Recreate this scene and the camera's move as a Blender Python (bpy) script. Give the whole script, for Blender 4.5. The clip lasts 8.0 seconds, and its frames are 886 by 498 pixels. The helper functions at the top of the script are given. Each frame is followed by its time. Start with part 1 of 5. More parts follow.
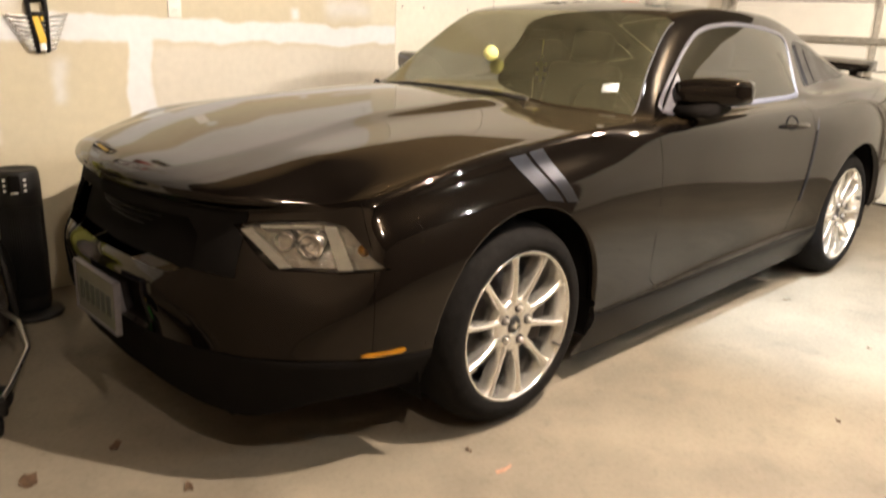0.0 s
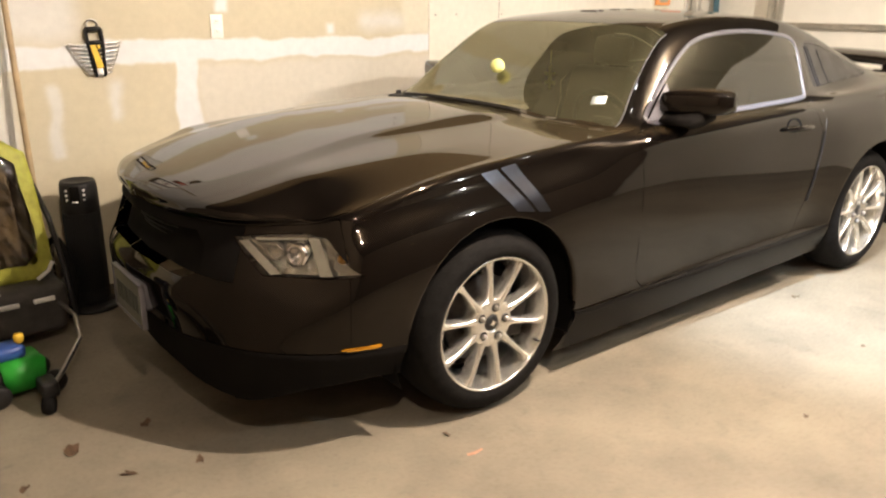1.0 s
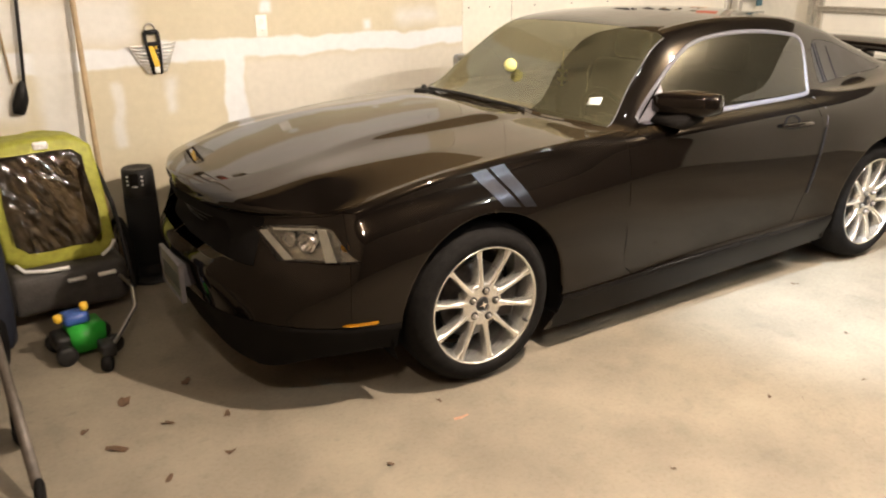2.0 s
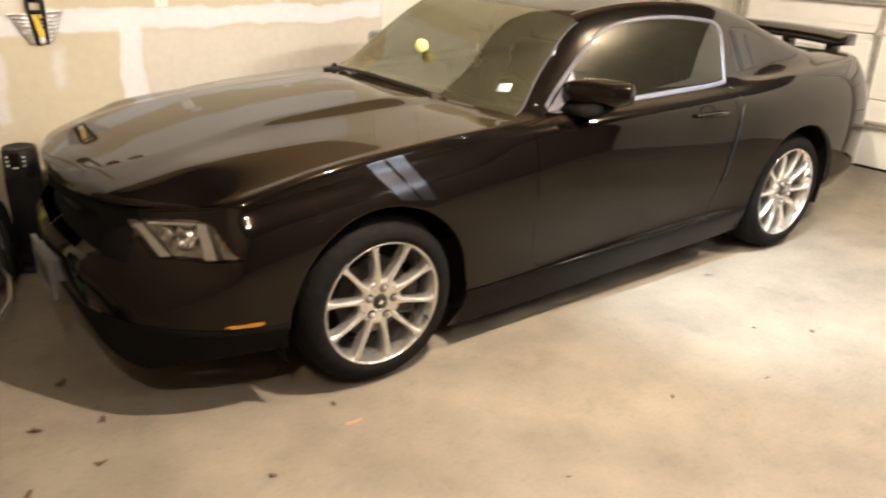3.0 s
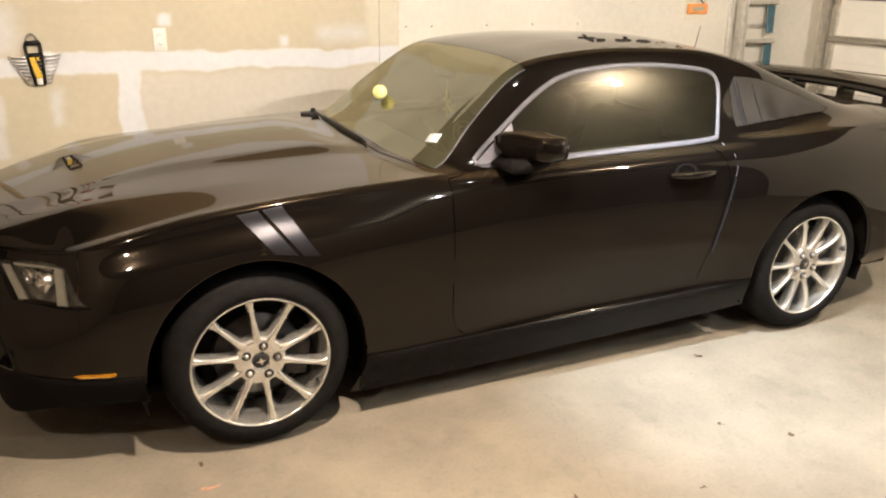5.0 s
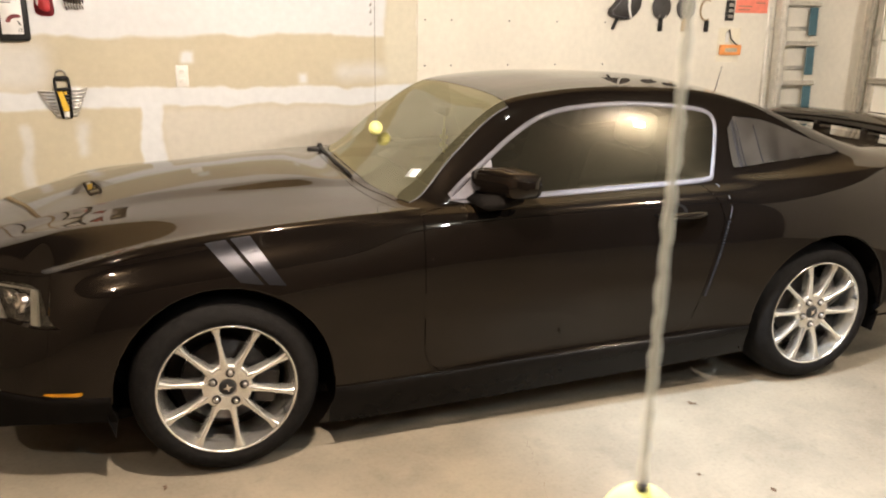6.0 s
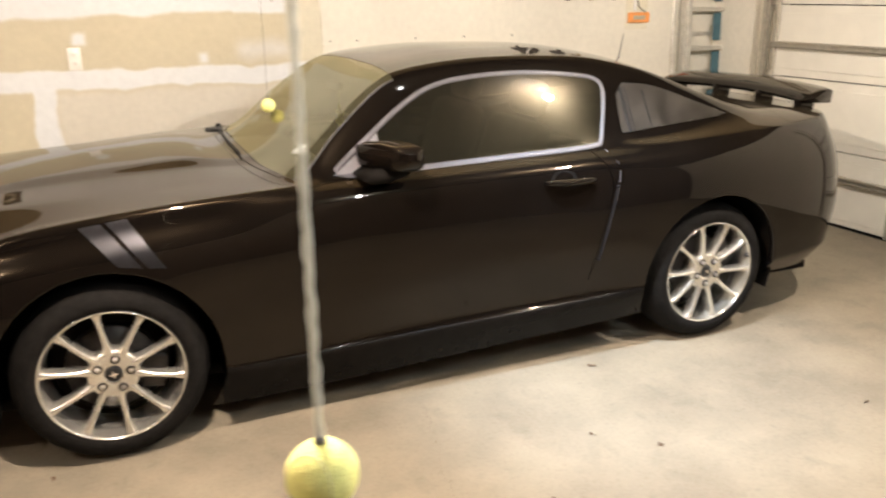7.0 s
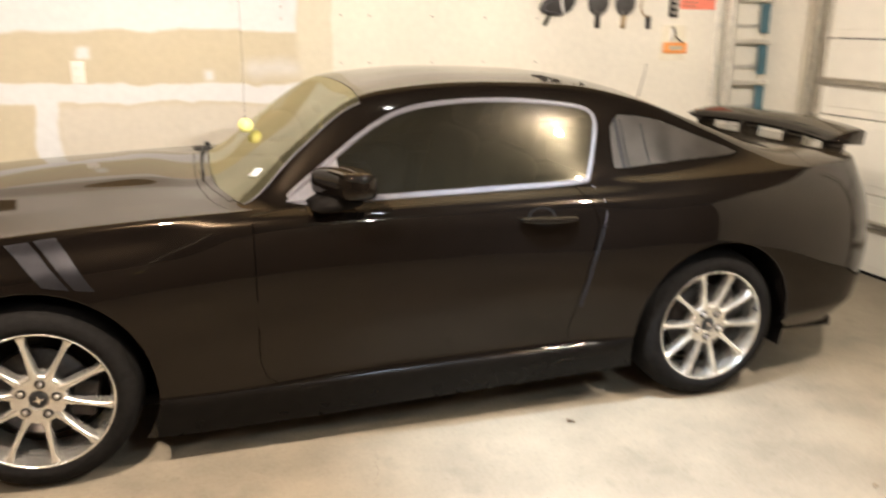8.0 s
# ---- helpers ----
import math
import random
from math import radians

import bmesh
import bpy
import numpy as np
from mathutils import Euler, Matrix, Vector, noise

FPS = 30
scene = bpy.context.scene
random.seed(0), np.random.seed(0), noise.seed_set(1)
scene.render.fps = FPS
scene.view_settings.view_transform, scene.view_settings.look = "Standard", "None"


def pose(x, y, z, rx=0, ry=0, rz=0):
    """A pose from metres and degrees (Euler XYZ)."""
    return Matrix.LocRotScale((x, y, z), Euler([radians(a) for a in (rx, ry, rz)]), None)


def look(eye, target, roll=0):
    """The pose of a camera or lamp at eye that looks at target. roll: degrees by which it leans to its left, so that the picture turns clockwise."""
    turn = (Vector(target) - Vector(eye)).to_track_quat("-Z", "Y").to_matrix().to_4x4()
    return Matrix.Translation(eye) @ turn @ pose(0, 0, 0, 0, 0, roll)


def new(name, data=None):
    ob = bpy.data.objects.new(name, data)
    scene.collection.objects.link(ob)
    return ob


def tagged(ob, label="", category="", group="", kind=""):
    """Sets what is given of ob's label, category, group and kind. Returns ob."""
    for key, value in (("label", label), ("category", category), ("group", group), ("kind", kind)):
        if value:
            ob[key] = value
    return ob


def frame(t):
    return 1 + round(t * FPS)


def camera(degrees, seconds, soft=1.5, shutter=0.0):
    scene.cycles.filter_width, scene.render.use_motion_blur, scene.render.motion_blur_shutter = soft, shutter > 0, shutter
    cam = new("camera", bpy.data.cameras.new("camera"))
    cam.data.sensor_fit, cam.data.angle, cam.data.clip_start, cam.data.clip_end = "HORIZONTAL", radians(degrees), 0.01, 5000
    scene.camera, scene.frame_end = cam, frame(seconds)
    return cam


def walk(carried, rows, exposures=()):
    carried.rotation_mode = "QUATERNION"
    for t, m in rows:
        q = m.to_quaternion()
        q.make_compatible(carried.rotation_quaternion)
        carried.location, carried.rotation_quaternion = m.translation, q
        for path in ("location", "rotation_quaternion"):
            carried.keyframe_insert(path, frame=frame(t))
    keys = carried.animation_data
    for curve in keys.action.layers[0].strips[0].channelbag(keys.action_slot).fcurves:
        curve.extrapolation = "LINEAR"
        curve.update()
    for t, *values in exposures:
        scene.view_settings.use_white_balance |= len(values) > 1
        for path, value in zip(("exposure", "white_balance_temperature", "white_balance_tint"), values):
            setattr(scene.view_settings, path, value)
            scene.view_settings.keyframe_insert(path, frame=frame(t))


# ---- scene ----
cam = camera(58.9, 8.0, soft=2.0, shutter=0.5)
PATH = [
    (0, (-1.85, -2.431, 1.305), (-0.516, -1.052, 0.741), 2.4),
    (0.2, (-1.853, -2.488, 1.313), (-0.548, -1.105, 0.694), 2.1),
    (0.5, (-1.819, -2.57, 1.355), (-0.562, -1.144, 0.733), 0.9),
    (0.8, (-1.778, -2.713, 1.431), (-0.595, -1.223, 0.815), -1.3),
    (1, (-1.747, -2.855, 1.472), (-0.589, -1.343, 0.863), 0.4),
    (1.2, (-1.727, -2.965, 1.503), (-0.585, -1.439, 0.896), 2.3),
    (2.3, (-1.660, -3.337, 1.707), (-0.708, -1.725, 1.005), -1.6),
    (2.5, (-1.617, -3.343, 1.715), (-0.645, -1.736, 1.027), -2.7),
    (2.7, (-1.561, -3.289, 1.718), (-0.513, -1.741, 1.006), -0.3),
    (3, (-1.439, -3.232, 1.703), (-0.343, -1.739, 0.947), 1.7),
    (3.2, (-1.338, -3.240, 1.706), (-0.188, -1.781, 0.966), 1.8),
    (3.3, (-1.268, -3.284, 1.710), (-0.166, -1.779, 0.989), 0.5),
    (3.5, (-1.14, -3.301, 1.691), (-0.122, -1.714, 1.021), -0.5),
    (3.8, (-0.969, -3.390, 1.695), (-0.134, -1.694, 1.041), -1.0),
    (4, (-0.869, -3.429, 1.693), (-0.104, -1.702, 1.036), -1.9),
    (4.2, (-0.792, -3.455, 1.698), (-0.003, -1.734, 1.054), -1.3),
    (4.3, (-0.742, -3.456, 1.695), (-0.001, -1.713, 1.053), -1.9),
    (4.5, (-0.666, -3.467, 1.69), (0.013, -1.707, 1.028), -2.4),
    (4.7, (-0.586, -3.476, 1.694), (0.212, -1.771, 1.017), 1.0),
    (5.8, (-0.183, -3.585, 1.690), (0.476, -1.786, 1.117), 0.8),
    (6, (-0.119, -3.632, 1.682), (0.509, -1.82, 1.114), 0.9),
    (6.2, (-0.057, -3.666, 1.683), (0.537, -1.840, 1.121), 0.4),
    (6.5, (0.004, -3.718, 1.675), (0.577, -1.885, 1.118), -0.8),
    (6.8, (0.057, -3.722, 1.672), (0.725, -1.930, 1.088), -0.9),
    (7, (0.113, -3.73, 1.668), (0.848, -1.977, 1.046), -0.5),
    (7.2, (0.181, -3.708, 1.671), (0.953, -1.971, 1.050), 0.1),
    (7.5, (0.332, -3.646, 1.665), (1.168, -1.95, 1.013), 3.5),
    (7.8, (0.477, -3.654, 1.659), (1.190, -1.889, 1.046), 0.9),
    (8, (0.592, -3.649, 1.639), (1.17, -1.818, 1.079), 0.9),
]
walk(cam, [(t, look(eye, target, roll)) for t, eye, target, roll in PATH],
     exposures=[(0, .30), (2.5, .28), (4.5, .22), (6, .06), (7, .10), (8, .20)])

# ---- world and light ----
world = bpy.data.worlds.new("night")
scene.world = world
world.use_nodes = True
world.node_tree.nodes["Background"].inputs[0].default_value = (0.02, 0.02, 0.03, 1)
world.node_tree.nodes["Background"].inputs[1].default_value = 0.2
scene.view_settings.exposure = 0.0

# the room is turned a little against the car: u runs along its long wall, v across
ROOM = pose(0, 0, 0, 0, 0, 3.55)
U0, U1, V0, V1, H = -2.75, 4.93, -5.0, 1.41, 2.74


WARM2 = (1.0, 0.83, 0.69)
WARM, COLD = (1.0, 0.875, 0.77), (0.84, 0.93, 1.0)
# the lamp by the head wall is added fill; its source is unknown
LAMPS = {"warm_rear": (3.0, -2.05, 2.58), "warm_front": (0.3, -1.95, 2.58), "fill_head": (-1.55, -2.7, 2.58), "cold_near_car": (1.55, -1.45, 2.58), "cold_far_bay": (1.8, -3.9, 2.58)}
GLOW = {"warm_rear": (6900, WARM, (.038, .034, .028)), "warm_front": (9400, WARM2, (.038, .034, .028)), "fill_head": (2200, WARM2, (.038, .034, .028)), "cold_near_car": (300, COLD, (.025, .025, .02)), "cold_far_bay": (2600, COLD, (.03, .03, .04))}
cold = bpy.data.lights.new("cold_spot", "SPOT")
cold.energy, cold.color, cold.spot_size, cold.spot_blend, cold.shadow_soft_size = 580, (0.66, 0.81, 1.0), radians(58), 1.0, 0.03
new("cold_spot", cold).matrix_world = look((LAMPS["cold_near_car"][0], LAMPS["cold_near_car"][1], 2.54), (2.15, -1.12, 0))


# ---- materials ----
def material(name, colour, rough=0.5, metal=0.0, noise_scale=0.0, amount=0.15, bump=0.0, bump_scale=80.0, coat=0.0, rough_var=0.0, rand=0.0):
    m = bpy.data.materials.new(name)
    m.use_nodes = True
    nt = m.node_tree
    b = nt.nodes["Principled BSDF"]
    b.inputs["Base Color"].default_value = (*colour, 1)
    b.inputs["Roughness"].default_value = rough
    b.inputs["Metallic"].default_value = metal
    b.inputs["Coat Weight"].default_value = coat
    b.inputs["Coat Roughness"].default_value = 0.022
    co = nt.nodes.new("ShaderNodeTexCoord")
    if noise_scale:
        n = nt.nodes.new("ShaderNodeTexNoise")
        n.inputs["Scale"].default_value, n.inputs["Detail"].default_value = noise_scale, 6
        nt.links.new(co.outputs["Object"], n.inputs["Vector"])
        r = nt.nodes.new("ShaderNodeMapRange")
        r.inputs[1].default_value, r.inputs[2].default_value = 0.3, 0.7
        r.inputs[3].default_value, r.inputs[4].default_value = 1 - amount, 1 + amount
        nt.links.new(n.outputs[0], r.inputs[0])
        mul = nt.nodes.new("ShaderNodeVectorMath")
        mul.operation = "SCALE"
        mul.inputs[0].default_value = colour
        nt.links.new(r.outputs[0], mul.inputs["Scale"])
        nt.links.new(mul.outputs[0], b.inputs["Base Color"])
        if rough_var:
            r2 = nt.nodes.new("ShaderNodeMapRange")
            r2.inputs[1].default_value, r2.inputs[2].default_value = 0.3, 0.7
            r2.inputs[3].default_value, r2.inputs[4].default_value = max(0.0, rough - rough_var), rough + rough_var
            nt.links.new(n.outputs[0], r2.inputs[0])
            nt.links.new(r2.outputs[0], b.inputs["Roughness"])
    if bump:
        n = nt.nodes.new("ShaderNodeTexNoise")
        n.inputs["Scale"].default_value, n.inputs["Detail"].default_value = bump_scale, 5
        nt.links.new(co.outputs["Object"], n.inputs["Vector"])
        bp = nt.nodes.new("ShaderNodeBump")
        bp.inputs["Strength"].default_value, bp.inputs["Distance"].default_value = bump, 0.01
        nt.links.new(n.outputs[0], bp.inputs["Height"])
        nt.links.new(bp.outputs[0], b.inputs["Normal"])
    return m


def glass(name, tint, rough=0.0, veil=0.0, ior=1.6, sheen=(1, 1, 1), haze=0.0):
    m = bpy.data.materials.new(name)
    m.use_nodes = True
    nt = m.node_tree
    nt.nodes.clear()
    out = nt.nodes.new("ShaderNodeOutputMaterial")
    tr, gl = nt.nodes.new("ShaderNodeBsdfTransparent"), nt.nodes.new("ShaderNodeBsdfGlossy")
    tr.inputs[0].default_value = (*tint, 1)
    gl.inputs["Roughness"].default_value = rough
    fr = nt.nodes.new("ShaderNodeFresnel")
    fr.inputs[0].default_value = ior
    gl.inputs[0].default_value = (*sheen, 1)
    mix = nt.nodes.new("ShaderNodeMixShader")
    nt.links.new(fr.outputs[0], mix.inputs[0])
    nt.links.new(tr.outputs[0], mix.inputs[1])
    nt.links.new(gl.outputs[0], mix.inputs[2])
    if haze:
        # a thin film on the pane spreads part of the gloss
        g2, m2 = nt.nodes.new("ShaderNodeBsdfGlossy"), nt.nodes.new("ShaderNodeMixShader")
        g2.inputs["Roughness"].default_value, g2.inputs[0].default_value = 0.25, (1.0, 0.9, 0.62, 1)
        m2.inputs[0].default_value = haze
        nt.links.new(gl.outputs[0], m2.inputs[1])
        nt.links.new(g2.outputs[0], m2.inputs[2])
        nt.links.new(m2.outputs[0], mix.inputs[2])
    nt.links.new(mix.outputs[0], out.inputs[0])
    # pale yellow diffuse veil painted on the pane, standing for its bright reflection
    if veil:
        df, mx = nt.nodes.new("ShaderNodeBsdfDiffuse"), nt.nodes.new("ShaderNodeMixShader")
        df.inputs[0].default_value = (0.66, 0.62, 0.37, 1)
        co, n, r = nt.nodes.new("ShaderNodeTexCoord"), nt.nodes.new("ShaderNodeTexNoise"), nt.nodes.new("ShaderNodeMapRange")
        n.inputs["Scale"].default_value, n.inputs["Detail"].default_value = 5, 6
        r.inputs[1].default_value, r.inputs[2].default_value, r.inputs[3].default_value, r.inputs[4].default_value = 0.3, 0.7, veil * 0.7, veil * 1.4
        nt.links.new(co.outputs["Object"], n.inputs["Vector"])
        nt.links.new(n.outputs[0], r.inputs[0])
        nt.links.new(r.outputs[0], mx.inputs[0])
        nt.links.new(mix.outputs[0], mx.inputs[1])
        nt.links.new(df.outputs[0], mx.inputs[2])
        nt.links.new(mx.outputs[0], out.inputs[0])
    return m


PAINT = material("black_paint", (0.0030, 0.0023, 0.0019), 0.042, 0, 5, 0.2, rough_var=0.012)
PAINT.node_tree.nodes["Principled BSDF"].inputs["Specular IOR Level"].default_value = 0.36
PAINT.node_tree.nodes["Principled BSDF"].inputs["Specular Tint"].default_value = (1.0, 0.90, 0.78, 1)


def paint_top_sheen(m, colour, lo, hi):
    """Paints a warm reflection into the base colour of the faces that look up, broken by noise."""
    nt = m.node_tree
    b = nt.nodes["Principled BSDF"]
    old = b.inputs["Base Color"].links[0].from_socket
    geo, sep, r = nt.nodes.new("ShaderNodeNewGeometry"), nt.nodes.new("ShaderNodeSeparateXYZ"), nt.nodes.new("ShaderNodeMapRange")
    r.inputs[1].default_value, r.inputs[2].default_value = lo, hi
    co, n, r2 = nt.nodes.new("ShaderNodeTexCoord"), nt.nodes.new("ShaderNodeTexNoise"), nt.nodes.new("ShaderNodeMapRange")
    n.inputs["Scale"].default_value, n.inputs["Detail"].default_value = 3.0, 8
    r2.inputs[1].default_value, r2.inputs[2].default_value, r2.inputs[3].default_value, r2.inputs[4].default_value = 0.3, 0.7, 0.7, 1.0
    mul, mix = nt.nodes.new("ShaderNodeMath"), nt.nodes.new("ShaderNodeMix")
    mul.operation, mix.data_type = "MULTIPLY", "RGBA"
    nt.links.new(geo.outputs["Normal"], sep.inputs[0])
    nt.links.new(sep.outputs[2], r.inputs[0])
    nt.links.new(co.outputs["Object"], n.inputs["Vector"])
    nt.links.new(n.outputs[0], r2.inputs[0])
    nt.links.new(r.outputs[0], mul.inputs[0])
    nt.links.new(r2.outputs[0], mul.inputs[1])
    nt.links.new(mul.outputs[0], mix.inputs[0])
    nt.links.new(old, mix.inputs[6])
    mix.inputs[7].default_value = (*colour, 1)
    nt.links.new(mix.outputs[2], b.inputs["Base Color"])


# tan on upward faces stands in for a warmer reflection in the paint
paint_top_sheen(PAINT, (0.030, 0.0215, 0.0115), 0.80, 0.97)
STRIPE = material("silver_stripe", (0.037, 0.037, 0.042), 0.30, 0.85, 30, 0.1)
RUBBER = material("rubber", (0.0085, 0.0078, 0.0072), 0.75, 0, 40, 0.3, 0.2, 120)
BLACK = material("black_plastic", (0.013, 0.0125, 0.012), 0.5, 0, 30, 0.2, 0.1, 200)
DARK = material("dark_void", (0.0062, 0.0053, 0.0046), 0.8, 0, 10, 0.2)
RIB = material("ribbed_dark_plastic", (0.016, 0.0155, 0.017), 0.5, 0, 40, 0.1)
for dull in (RUBBER, DARK, RIB):
    dull.node_tree.nodes["Principled BSDF"].inputs["Specular IOR Level"].default_value = 0.06
BLACK.node_tree.nodes["Principled BSDF"].inputs["Specular IOR Level"].default_value = 0.3
ALLOY = material("silver_alloy", (0.66, 0.64, 0.59), 0.18, 0.86, 14, 0.06, rough_var=0.05)
CHROME = material("polished_alloy", (0.80, 0.78, 0.76), 0.14, 1.0, 12, 0.06, rough_var=0.05)
TRIM = material("bright_trim", (0.078, 0.074, 0.084), 0.4, 0.0, 20, 0.08)
IRON = material("dark_iron", (0.035, 0.032, 0.03), 0.4, 0.8, 40, 0.3)
STEEL = material("brushed_steel", (0.45, 0.43, 0.40), 0.35, 1.0, 30, 0.15, rough_var=0.1)
REFLECTOR = material("headlight_reflector", (0.30, 0.29, 0.26), 0.12, 0.9, 25, 0.35, 0.9, 28)
LAMPSTRIP = material("cream_light_guide", (0.46, 0.44, 0.37), 0.25, 0, 30, 0.1)
SILL = material("satin_black_sill", (0.0055, 0.0047, 0.0040), 0.26, 0, 18, 0.25)
SILL.node_tree.nodes["Principled BSDF"].inputs["Specular IOR Level"].default_value = 0.07
GREYSEAL = material("grey_sail_plastic", (0.12, 0.115, 0.125), 0.45, 0, 40, 0.1)
# veil and yellow sheen paint the olive wall reflection into the screen
WIND = glass("windscreen_glass", (0.38, 0.39, 0.28), veil=0.045, ior=1.95, sheen=(1.0, 0.95, 0.72))
TINT = glass("tinted_glass", (0.06, 0.055, 0.045), 0.01, veil=0.004, haze=0.15)
QTINT = material("dusty_louvre_plastic", (0.019, 0.0165, 0.0135), 0.40, 0, 9, 0.40, rough_var=0.12)
QTINT.node_tree.nodes["Principled BSDF"].inputs["Specular IOR Level"].default_value = 0.25
LENS = glass("clear_lens", (0.92, 0.92, 0.9))
AMBER = material("amber_lens", (0.34, 0.145, 0.005), 0.15, 0, 60, 0.1)
PLATE = material("plate_white", (0.15, 0.15, 0.12), 0.4, 0, 15, 0.06)
INK = material("dark_ink", (0.06, 0.065, 0.055), 0.5)
LEATHER = material("dark_seat_cloth", (0.03, 0.027, 0.025), 0.6, 0, 60, 0.2, 0.2, 200)
FRESH = material("yellow_green_card", (0.62, 0.62, 0.16), 0.6, 0, 40, 0.15)
STICKER = material("paper_sticker", (0.75, 0.82, 0.8), 0.4, 0, 50, 0.1)


# ---- building helpers ----
def part(name, bm, mat, parent=None, label="", smooth=True, loc=None):
    me = bpy.data.meshes.new(name)
    bm.to_mesh(me)
    bm.free()
    me.materials.append(mat)
    me.shade_smooth() if smooth else me.shade_flat()
    ob = new(name, me)
    if parent is not None:
        ob.parent = parent
    if loc is not None:
        ob.matrix_basis = loc
    if label:
        ob["label"] = label
    return ob


def empty(name, m=None, label="", category="", group="", kind=""):
    ob = new(name)
    ob.empty_display_size = 0.1
    if m is not None:
        ob.matrix_basis = m
    return tagged(ob, label, category, group, kind)


def box(bm, x0, x1, y0, y1, z0, z1, bevel=0.0, seg=2):
    r = bmesh.ops.create_cube(bm, size=1, matrix=Matrix.LocRotScale(((x0 + x1) / 2, (y0 + y1) / 2, (z0 + z1) / 2), None, (abs(x1 - x0), abs(y1 - y0), abs(z1 - z0))))
    if bevel:
        es = list({e for v in r["verts"] for e in v.link_edges})
        bmesh.ops.bevel(bm, geom=es, offset=bevel, segments=seg, affect="EDGES", profile=0.5, clamp_overlap=True)
    return bm


def boxed(*a, **k):
    return box(bmesh.new(), *a, **k)


def tube(bm, pts, r, seg=8, closed=False, squash=1.0):
    """A round bar along points; r may be one radius or one for each point."""
    pts = [Vector(p) for p in pts]
    n = len(pts)
    rs = r if isinstance(r, (list, tuple)) else [r] * n
    rings = []
    up = None
    for i, p in enumerate(pts):
        a = pts[(i - 1) % n] if closed or i else p
        b = pts[(i + 1) % n] if closed or i < n - 1 else p
        d = (b - a).normalized()
        if up is None:
            up = Vector((0, 0, 1)) if abs(d.z) < 0.9 else Vector((1, 0, 0))
        s = d.cross(up).normalized()
        u = s.cross(d).normalized()
        up = u
        rings.append([bm.verts.new(p + rs[i] * (math.cos(t) * s + squash * math.sin(t) * u)) for t in [2 * math.pi * k / seg for k in range(seg)]])
    for i in range(n if closed else n - 1):
        A, B = rings[i], rings[(i + 1) % n]
        for k in range(seg):
            bm.faces.new((A[k], A[(k + 1) % seg], B[(k + 1) % seg], B[k]))
    if not closed:
        bm.faces.new(rings[0][::-1])
        bm.faces.new(rings[-1])
    return bm


def lathe(bm, prof, seg=48, axis="y"):
    """Turn a profile of (radius, height) round an axis."""
    rings = []
    for r, h in prof:
        ring = []
        for k in range(seg):
            t = 2 * math.pi * k / seg
            c, s = r * math.cos(t), r * math.sin(t)
            ring.append(bm.verts.new((c, h, s) if axis == "y" else (c, s, h)))
        rings.append(ring)
    for A, B in zip(rings, rings[1:]):
        for k in range(seg):
            bm.faces.new((A[k], A[(k + 1) % seg], B[(k + 1) % seg], B[k]))
    bmesh.ops.recalc_face_normals(bm, faces=bm.faces)
    return bm


def prism(bm, outline, y0, y1, plane="xz"):
    """Extrude a closed outline."""
    def P(a, b, y):
        return (a, y, b) if plane == "xz" else ((a, b, y) if plane == "xy" else (y, a, b))
    A = [bm.verts.new(P(a, b, y0)) for a, b in outline]
    B = [bm.verts.new(P(a, b, y1)) for a, b in outline]
    n = len(outline)
    bm.faces.new(A)
    bm.faces.new(B[::-1])
    for i in range(n):
        bm.faces.new((A[i], B[i], B[(i + 1) % n], A[(i + 1) % n]))
    bmesh.ops.recalc_face_normals(bm, faces=bm.faces)
    return bm


# ---- the car's skin: feature curves from nose to tail ----
def pchip(t, y, q):
    t, y, q = np.asarray(t, float), np.asarray(y, float), np.asarray(q, float)
    h, d = np.diff(t), np.diff(y) / np.diff(t)
    m = np.zeros(len(y))
    for i in range(1, len(y) - 1):
        if d[i - 1] * d[i] > 0:
            w1, w2 = 2 * h[i] + h[i - 1], h[i] + 2 * h[i - 1]
            m[i] = (w1 + w2) / (w1 / d[i - 1] + w2 / d[i])
    m[0], m[-1] = d[0], d[-1]
    i = np.clip(np.searchsorted(t, q) - 1, 0, len(h) - 1)
    s = (q - t[i]) / h[i]
    return (1 + 2 * s) * (1 - s) ** 2 * y[i] + s * (1 - s) ** 2 * h[i] * m[i] + s * s * (3 - 2 * s) * y[i + 1] + s * s * (s - 1) * h[i] * m[i + 1]


SIDE_X = [-0.52, -0.2, 0.12, 0.45, 0.76, 1.0, 1.3, 1.65, 2.05, 2.4, 2.75, 3.1]
C6 = [(-.93, 0, .19), (-.915, .35, .19), (-.85, .60, .19), (-.69, .765, .25)] + [(x, y, z) for x, y, z in zip(SIDE_X, [.83, .85, .86, .855, .85, .85, .85, .85, .85, .85, .85, .85], [.262, .22, .176, .128, .131, .136, .146, .157, .168, .185, .25, .28])] + [(3.42, .80, .27), (3.6, .66, .28), (3.74, .4, .28), (3.77, 0, .28)]
C5 = [(-.995, 0, .37), (-.975, .34, .37), (-.885, .60, .37), (-.72, .795, .37)] + [(x, y, z) for x, y, z in zip(SIDE_X, [.88, .915, .92, .91, .905, .905, .905, .905, .905, .92, .93, .92], [.36, .35, .33, .285, .288, .295, .302, .308, .314, .328, .36, .37])] + [(3.45, .87, .38), (3.66, .72, .38), (3.80, .42, .38), (3.83, 0, .38)]
